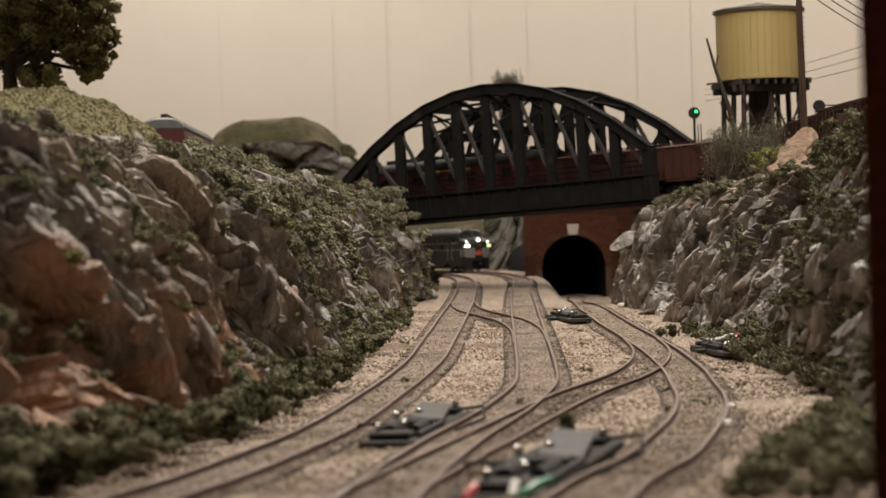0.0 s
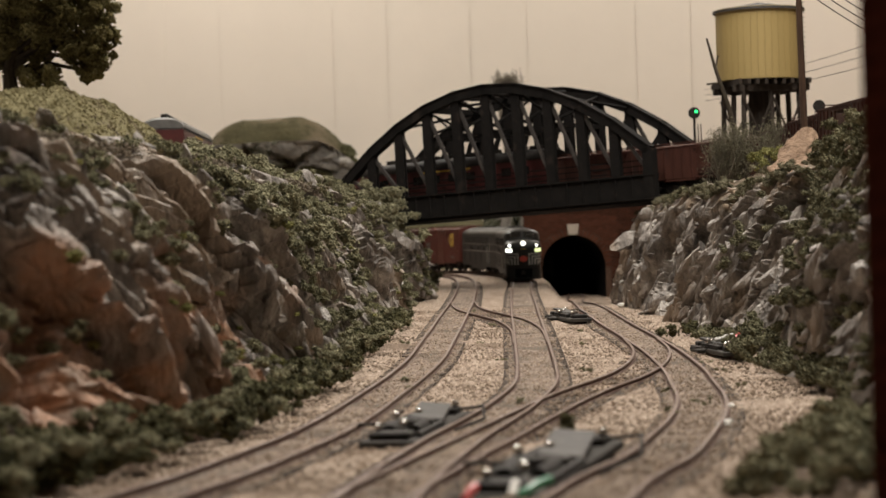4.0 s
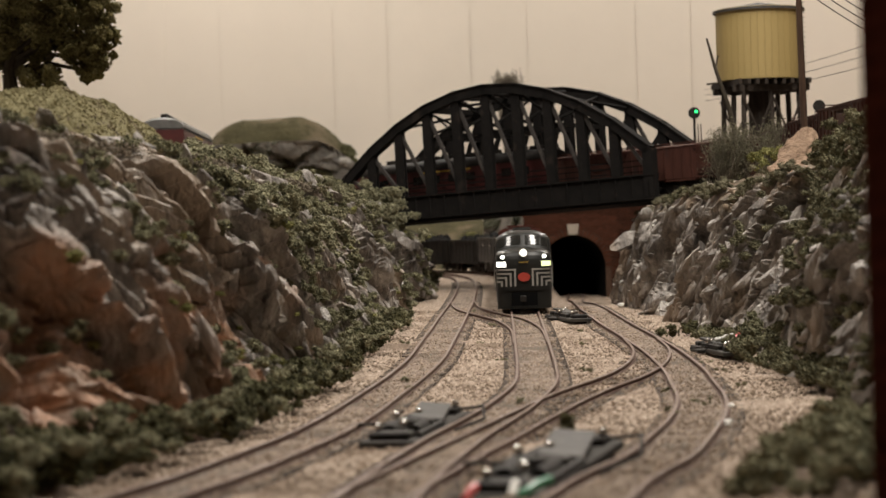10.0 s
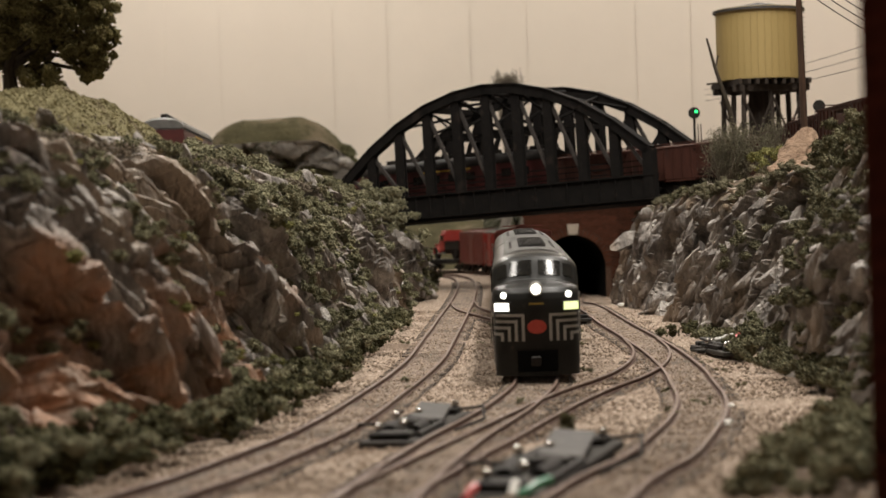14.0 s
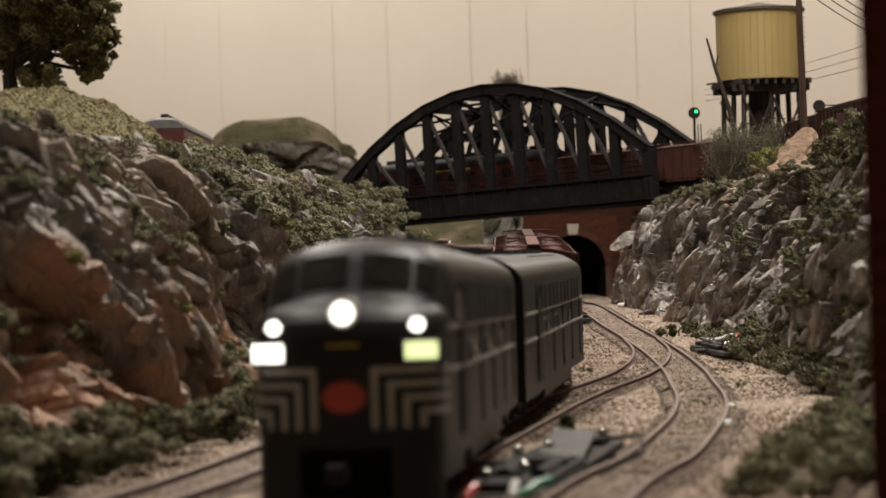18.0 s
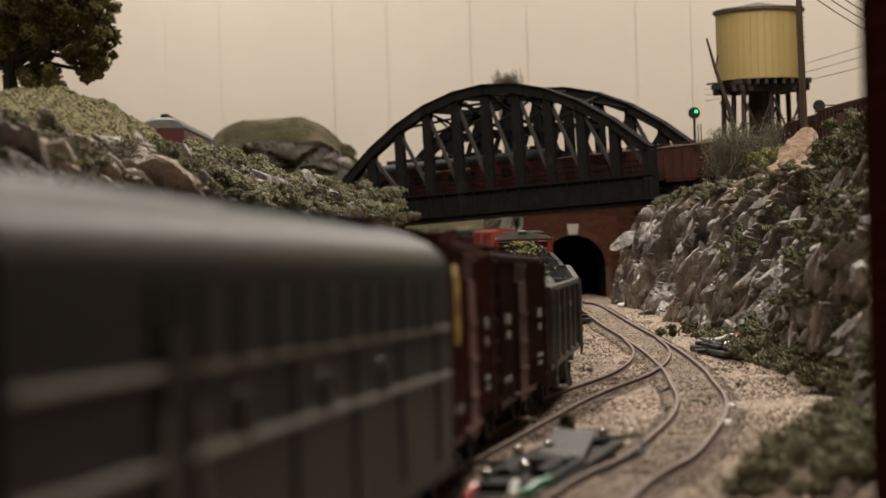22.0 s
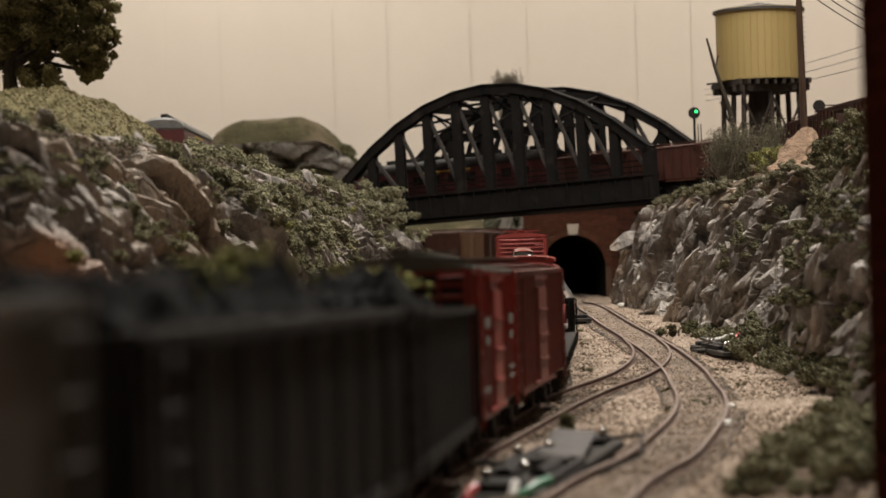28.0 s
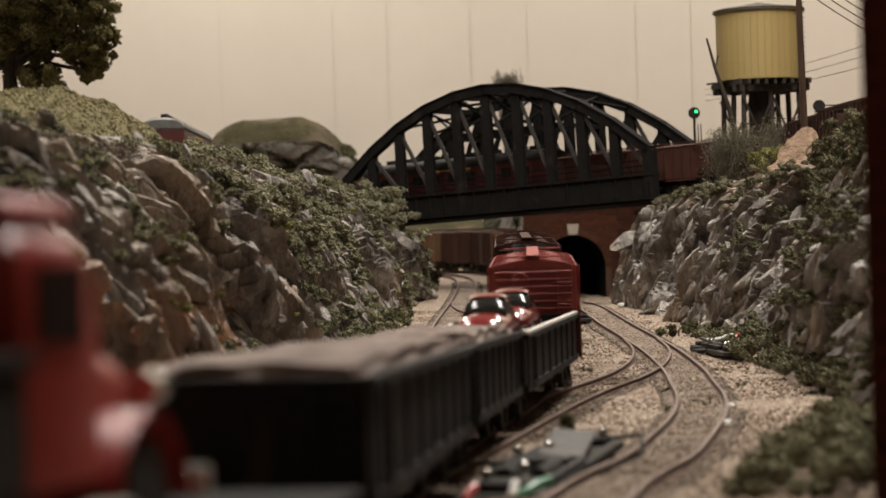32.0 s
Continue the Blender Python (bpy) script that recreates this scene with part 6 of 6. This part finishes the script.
def hopper(label, mat, ribs, seed, ln=0.153, top=0.041, load="coal", mounds=((0.3, 1), (0.7, 1)), moss=False):
    t = thing("hopper_car" if ribs else "gondola_car", label, "freight car")
    h, w = ln / 2 - 0.0045, 0.0170
    zb = 0.0155 if ribs else 0.0125
    bm = bmesh.new()
    for s in (-1, 1):
        box(bm, (s * (w - 0.0005), 0, (zb + top) / 2), (0.001, 2 * h, top - zb))
        box(bm, (0, s * (h - 0.0005), (zb + top + (0.008 if ribs else 0)) / 2), (2 * w, 0.001, top - zb - (0.008 if ribs else 0)))
    part("body", bm, mat, t)
    boxes("top_chord", [((s * (w + 0.0002), 0, top), (0.0022, 2 * h + 0.001, 0.0018)) for s in (-1, 1)] + [((0, s * h, top), (2 * w, 0.0020, 0.0018)) for s in (-1, 1)], mat, t)
    boxes("side_sill", [((s * (w - 0.0002), 0, zb - 0.0008), (0.0022, 2 * h, 0.0024)) for s in (-1, 1)], mat, t)
    n = 6 if ribs else 9
    for s in (-1, 1):
        boxes("side_rib", [((s * (w + 0.0008), y, (zb + top) / 2), (0.0018 if ribs else 0.0007, 0.0018 if ribs else 0.0009, top - zb)) for y in np.linspace(-h + 0.002, h - 0.002, n)], mat, t)
        for e in (-1, 1):
            bm = bmesh.new()
            ladder(bm, s * (w + 0.0020), e * (h - 0.0055), 0.0135, top - 0.002, 0.006, 6)
            for dy in (-0.003, 0.003):
                rod(bm, (s * (w + 0.0020), e * (h - 0.0055) + dy, 0.0115), (s * (w + 0.0020), e * (h - 0.0055) + dy, top), 0.00025, 4)
            part("side_ladder", bm, mat, t)
        bm = bmesh.new()
        ladder(bm, -s * 0.0125, s * (h + 0.0015), 0.0135, top - 0.002, 0.006, 6, "x")
        for dx in (-0.003, 0.003):
            rod(bm, (-s * 0.0125 + dx, s * (h + 0.0015), 0.0115), (-s * 0.0125 + dx, s * (h + 0.0015), top), 0.00025, 4)
        part("end_ladder", bm, mat, t)
        if ribs:
            boxes("lettering_bar", [((s * (w + 0.0003), y, z), (0.0003, l_, 0.0022)) for y, z, l_ in ((0.4 * h, 0.033, 0.014), (0.4 * h, 0.029, 0.009), (-0.45 * h, 0.033, 0.012))], M["stripe"], t)
    if ribs:
        for y in (-0.024, 0.024):
            bm = bmesh.new()
            for s in (-1, 1):
                vs = box(bm, (s * 0.0085, y, 0.0105), (0.015, 0.020, 0.012))
                for v in vs:
                    if v.co.z < 0.0105:
                        v.co.y = y + (v.co.y - y) * 0.45
            part("hopper_chute", bm, mat, t)
        for e in (-1, 1):
            boxes("slope_sheet", [((0, e * (h - 0.018), 0.0245), (2 * w - 0.002, 0.036, 0.0008), 0, e * 24)], mat, t)
            rods("end_post", [((s * 0.011, e * (h - 0.001), 0.0125), (s * 0.011, e * (h - 0.001), top - 0.01), 0.0006, 5) for s in (-1, 1)], mat, t)
    boxes("floor", [((0, 0, zb + 0.002), (2 * w - 0.001, 2 * h - 0.004, 0.001))], mat, t)
    boxes("underframe", [((0, 0, 0.0098), (0.006, 2 * h, 0.004))], M["under"], t)
    truck(t, h - 0.019, 0.0195)
    truck(t, -h + 0.019, 0.0195)
    for e in (-1, 1):
        coupler(t, e * h, e)
    if load == "rust_load":
        bm = bmesh.new()
        box(bm, (0, 0, top - 0.0015), (2 * w - 0.0024, 2 * h - 0.006, 0.009))
        soften(bm, 0.0016, 2)
        bmesh.ops.subdivide_edges(bm, edges=bm.edges[:], cuts=9, use_grid_fill=True)
        for v in bm.verts:
            v.co += Vector((0, 0, 0.0016)) * noise.noise(v.co * 120 + Vector((seed, 0, 0))) + 0.0006 * noise.noise_vector(v.co * 330)
        part("load", bm, M[load], t, "tan sandy load heaped above the sides")
        return t
    ld = heap("load", w - 0.0012, h - 0.0015, top - 0.0035, 0.0085, M[load], t, seed, mounds)
    if moss:
        rng = np.random.default_rng(seed)
        c = np.stack([rng.normal(0.001, 0.004, 500), rng.normal(-h * 0.45, 0.007, 500), top + 0.006 + rng.normal(0, 0.0014, 500)], 1)
        tagged(lumps("moss_clump", c, rng.uniform(0.0004, 0.001, 500), M["foam_light"], ld, rng), "yellow-green foliage scrap")
    return t


def flatcar_truck():
    t = thing("flatcar", "black flatcar with low sides", "freight car")
    h = 0.0865
    boxes("deck", [((0, 0, 0.0135), (0.034, 2 * h, 0.003))], M["car_black"], t, bevel=0.0003)
    boxes("stake_pocket", [((s * 0.0174, y, 0.0132), (0.0012, 0.0016, 0.0034)) for s in (-1, 1) for y in np.linspace(-h + 0.005, h - 0.005, 11)], M["car_black"], t)
    boxes("side_sill", [((s * 0.0163, 0, 0.011), (0.001, 2 * h * 0.8, 0.004)) for s in (-1, 1)], M["car_black"], t)
    truck(t, h - 0.02, 0.0195)
    truck(t, -h + 0.02, 0.0195)
    for e in (-1, 1):
        coupler(t, e * h, e)
    return t


def toy_truck():
    """A bonneted red lorry, front towards +y, standing on z = 0."""
    t = thing("toy_lorry", "red bonneted toy lorry with a black body on the flatcar", "lorry")
    rings = [[(x, y, z) for x, z in shell(w, 0.0105, ze, zt, 6)] for y, w, ze, zt in ((0.0090, 0.0132, 0.029, 0.0335), (0.0105, 0.0136, 0.030, 0.0345), (0.0225, 0.0136, 0.030, 0.0343), (0.0245, 0.0134, 0.029, 0.0332), (0.0285, 0.0128, 0.0225, 0.0245))]
    cab = smooth(loft("cab", rings, M["bright_red"], t, "bright red cab"), 45)
    rings = [[(x, y, z) for x, z in shell(0.0118, 0.0335, 0.0345, 0.0362, 6)] for y in (0.0095, 0.0250)]
    smooth(loft("cab_roof", rings, M["bright_red"], cab), 45)
    boxes("cab_window", [((s * 0.0136, 0.0165, 0.0262), (0.0008, 0.0105, 0.0066)) for s in (-1, 1)] + [((0, 0.0266, 0.0286), (0.0205, 0.0008, 0.0065), 0, -28)], M["glass"], t)
    rings = [[(x, y, z) for x, z in shell(w, 0.0095, ze, zt, 6)] for y, w, ze, zt in ((0.0270, 0.0098, 0.0185, 0.0242), (0.0400, 0.0088, 0.0180, 0.0232), (0.0500, 0.0080, 0.0170, 0.0215), (0.0515, 0.0072, 0.0160, 0.0200))]
    smooth(loft("bonnet", rings, M["bright_red"], t), 45)
    boxes("grille", [((0, 0.0520, 0.0145), (0.0125, 0.0008, 0.0090))], M["stripe"], t)
    for s in (-1, 1):
        arc = [[(s * x, 0.0385 + 0.0105 * math.cos(a), 0.0062 + 0.0095 * math.sin(a)) for x in (0.0078, 0.0105, 0.0140, 0.0146)] for a in np.linspace(0.0, math.pi, 13)]
        grid_mesh("mudguard", np.array(arc), M["bright_red"], t)
        boxes("running_step", [((s * 0.0135, 0.0200, 0.0075), (0.0045, 0.018, 0.0012))], M["stripe"], t)
        bm = bmesh.new()
        rod(bm, (s * 0.0105, 0.0470, 0.0172), (s * 0.0105, 0.0500, 0.0172), 0.0018, 12)
        part("headlight", bm, M["chrome"], t)
    boxes("body", [((0, -0.0185, 0.0160), (0.0290, 0.0520, 0.0110))], M["car_black"], t, "low black truck body", bevel=0.0012)
    boxes("body_rail", [((0, -0.0185, 0.0219), (0.0300, 0.0530, 0.0014))], M["car_black"], t)
    boxes("chassis", [((0, 0.004, 0.0085), (0.0120, 0.094, 0.0035))], M["under"], t)
    for y in (0.0385, -0.0290):
        for s in (-1, 1):
            bm = bmesh.new()
            rod(bm, (s * 0.0095, y, 0.0064), (s * 0.0138, y, 0.0064), 0.0064, 18)
            wh = part("wheel", bm, M["under"], t)
            bm = bmesh.new()
            rod(bm, (s * 0.0136, y, 0.0064), (s * 0.0142, y, 0.0064), 0.0030, 12)
            part("hub", bm, M["under"], wh)
    boxes("bumper", [((0, 0.0542, 0.0072), (0.0300, 0.0014, 0.0030))], M["stripe"], t)
    return t


def toy_car(paint, label):
    """A rounded saloon of about 1950, front towards +y, on z = 0."""
    t = thing("toy_car", label, "car")
    rings = []
    for y, w, zb, zt in ((0.0265, 0.006, 0.006, 0.009), (0.0255, 0.0078, 0.0045, 0.0108), (0.022, 0.0086, 0.004, 0.0122), (0.012, 0.009, 0.004, 0.0132), (0.0, 0.0092, 0.004, 0.0136),
                         (-0.014, 0.0092, 0.004, 0.0134), (-0.022, 0.0086, 0.004, 0.0122), (-0.0262, 0.0072, 0.005, 0.0095)):
        rings.append([(x, y, zb + (z - 0.01) / 0.01 * (zt - zb)) for x, z in shell(w, 0.010, 0.0145, 0.020, 6)])
    smooth(loft("body", rings, paint, t), 60)
    rings = []
    for y, w, zt in ((0.0085, 0.0072, 0.0130), (0.0035, 0.0068, 0.0176), (-0.001, 0.0066, 0.0187), (-0.009, 0.0066, 0.0184), (-0.015, 0.0068, 0.0160), (-0.0195, 0.0070, 0.0125)):
        rings.append([(x, y, 0.0115 + (z - 0.01) / 0.01 * (zt - 0.0115)) for x, z in shell(w, 0.010, 0.0155, 0.020, 6)])
    smooth(loft("greenhouse", rings, M["glass"], t), 60)
    rings = [[(x * 1.02, y, z + 0.0003) for x, z in shell(0.0063, 0.0172, 0.0174, zt, 6)[2:-2]] for y, zt in ((0.003, 0.0178), (-0.001, 0.0190), (-0.009, 0.0187), (-0.0135, 0.0176))]
    smooth(loft("roof", rings, paint, t, close=False, caps=False), 60)
    boxes("bumper", [((0, e * 0.0272, 0.0058), (0.0165, 0.0010, 0.0016)) for e in (-1, 1)], M["chrome"], t, bevel=0.0003)
    boxes("grille", [((0, 0.0268, 0.0078), (0.009, 0.0008, 0.0022))], M["chrome"], t)
    for s in (-1, 1):
        bm = bmesh.new()
        rod(bm, (s * 0.0068, 0.0245, 0.0098), (s * 0.0068, 0.0268, 0.0098), 0.0014, 12)
        part("headlight", bm, M["chrome"], t)
        for y in (0.016, -0.0155):
            bm = bmesh.new()
            rod(bm, (s * 0.0070, y, 0.0037), (s * 0.0093, y, 0.0037), 0.0037, 16)
            wh = part("wheel", bm, M["under"], t)
            bm = bmesh.new()
            rod(bm, (s * 0.0091, y, 0.0037), (s * 0.0096, y, 0.0037), 0.0018, 12)
            part("hubcap", bm, M["chrome"], wh)
    return t


# ---- the train and its run ----
PATH = spline(MAIN, 0.004)[::-1]
ALONG = np.concatenate([[0], np.cumsum(np.hypot(*np.diff(PATH, axis=0).T))])
# distance run at y = 1.854 on the straight is reached by the nose at six seconds
S_SIX = float(ALONG[np.argmin(np.abs(PATH[:, 1] - 1.854) + 10 * (PATH[:, 0] < 0))])


def run(t):
    """Distance along the line of the leading nose: an even pace, quicker towards the end."""
    v0, v1, ta, tb = 0.1225, 0.168, 22.5, 28.5
    s = S_SIX + v0 * (t - 6)
    if t > ta:
        u = min(t, tb) - ta
        s += 0.5 * (v1 - v0) * u * u / (tb - ta)
    if t > tb:
        s += (v1 - v0) * (t - tb)
    return s


def on_line(s):
    x, y = float(np.interp(s, ALONG, PATH[:, 0])), float(np.interp(s, ALONG, PATH[:, 1]))
    if s > ALONG[-1]:
        d = (PATH[-1] - PATH[-2]) / np.linalg.norm(PATH[-1] - PATH[-2])
        x, y = PATH[-1] + d * (s - ALONG[-1])
    return Vector((x, y, land(x, y)))


def seat(s_mid, half):
    """The pose of a car whose truck centres stand on the line."""
    a, b = on_line(s_mid + half), on_line(s_mid - half)
    d = (a - b).normalized()
    rz = math.degrees(math.atan2(d.y, d.x)) - 90
    rx = math.degrees(math.asin(d.z))
    c = (a + b) / 2
    return Matrix.Translation(c) @ Euler((0, 0, radians(rz))).to_matrix().to_4x4() @ pose(0, 0, 0, rx)


TRAIN = []


def build_train():
    back = 0.0

    def add(ob, pitch, half, riders=()):
        nonlocal back
        TRAIN.append((ob, back + pitch / 2, half, riders))
        back += pitch
    add(locomotive("cab_locomotive", "dark grey streamlined diesel locomotive with pale nose chevrons and lit lamps", True), 0.246, 0.075)
    add(locomotive("booster_locomotive", "dark grey cabless diesel booster unit with pale side stripes", False), 0.249, 0.075)
    add(boxcar("brown-red boxcar with a yellow round emblem", M["box_red"], M["box_red"], M["box_red"], 0.153, emblem=M["ochre"], top=0.0545), 0.156, 0.05)
    add(boxcar("weathered brown boxcar with pale lettering bars", M["box_brown"], M["box_brown"], M["box_brown"], 0.163, top=0.0545), 0.166, 0.055)
    add(hopper("weathered grey ribbed hopper car heaped with coal", M["hopper_grey"], True, 3, 0.155, load="rubble", mounds=((0.62, 0.9), (0.3, 0.5)), moss=True), 0.157, 0.05)
    add(hopper("black ribbed hopper car heaped with coal", M["hopper_grey"], True, 5, 0.155, mounds=((0.4, 0.8), (0.75, 0.6))), 0.157, 0.05)
    add(hopper("dark brown gondola car filled with coal and brush", M["car_black"], False, 7, 0.155, 0.0375, mounds=((0.3, 0.9), (0.7, 0.8)), moss=True), 0.157, 0.05)
    add(hopper("dark gondola car filled with coal and brush", M["car_black"], False, 9, 0.155, 0.0375, mounds=((0.25, 0.5), (0.55, 0.9)), moss=True), 0.157, 0.05)
    add(boxcar("bright red and grey boxcar with black ends", M["bright_red"], M["car_black"], M["car_grey"], 0.128, lower=M["car_grey"], ladder_mat=M["bright_red"]), 0.130, 0.040)
    add(boxcar("red-brown boxcar with upright side posts", M["brick_red"], M["brick_red"], M["box_red"], 0.150, letters=False), 0.152, 0.048)
    add(flatcar_truck(), 0.182, 0.06, ((toy_truck(), pose(0, 0.030, 0.0151, 0, 0, 180)),))
    add(hopper("black gondola car with a tan sandy load", M["car_black"], False, 11, 0.186, 0.0285, "rust_load"), 0.188, 0.065)
    add(hopper("black gondola car with a level tan load", M["car_black"], False, 13, 0.170, 0.0285, "rust_load"), 0.172, 0.06)
    g = hopper("black gondola car carrying two maroon cars", M["car_black"], False, 12, 0.205, 0.0275, "coal", ((0.5, 0.0),))
    for o in list(g.children):
        if o.name.startswith("load"):
            bpy.data.objects.remove(o)
    boxes("floor_boards", [((0, 0, 0.0205), (0.0318, 0.193, 0.001))], M["wood_dark"], g)
    for s in (-1, 1):
        boxes("white_rail", [((s * 0.0172, 0, 0.0287), (0.0020, 0.196, 0.0012))], M["white"], g)
    cars = [(toy_car(M["auto_red"], "shiny maroon toy saloon car in the gondola"), pose(0, 0.050, 0.0211)), (toy_car(M["auto_red"], "shiny maroon toy saloon car in the gondola"), pose(0, -0.024, 0.0211))]
    add(g, 0.208, 0.07, cars)
    add(boxcar("red boxcar with ribbed ends and a brake wheel", M["front_lit_red"], M["front_lit_red"], M["front_lit_red"], 0.150, letters=True), 0.152, 0.048)
    for k in range(12):
        if k in (0, 2):
            add(hopper("brown open gondola car with ribbed sides", M["box_brown"], True, 20 + k, 0.155), 0.157, 0.05)
        else:
            side = M["tan_brown"] if k % 3 == 2 else M["box_brown"]
            add(boxcar("tan-brown boxcar far back in the train" if k % 3 == 2 else "brown boxcar far back in the train", side, side, M["box_brown"], 0.150, letters=False), 0.152, 0.048)


def motions():
    for ob, back, half, riders in TRAIN:
        rows = [(k * 0.5, seat(run(k * 0.5) - back, half)) for k in range(65)]
        walk(ob, rows)
        for rider, m in riders:
            walk(rider, [(t, p @ m) for t, p in rows])


# ---- build ----
room()
ground()
cuttings()
foliage()
BRIDGE = bridge()
portal()
water_tower()
hill()
near_building()
upper_line()
poles()
trees()
lineside()
build_train()
tracks()
motions()
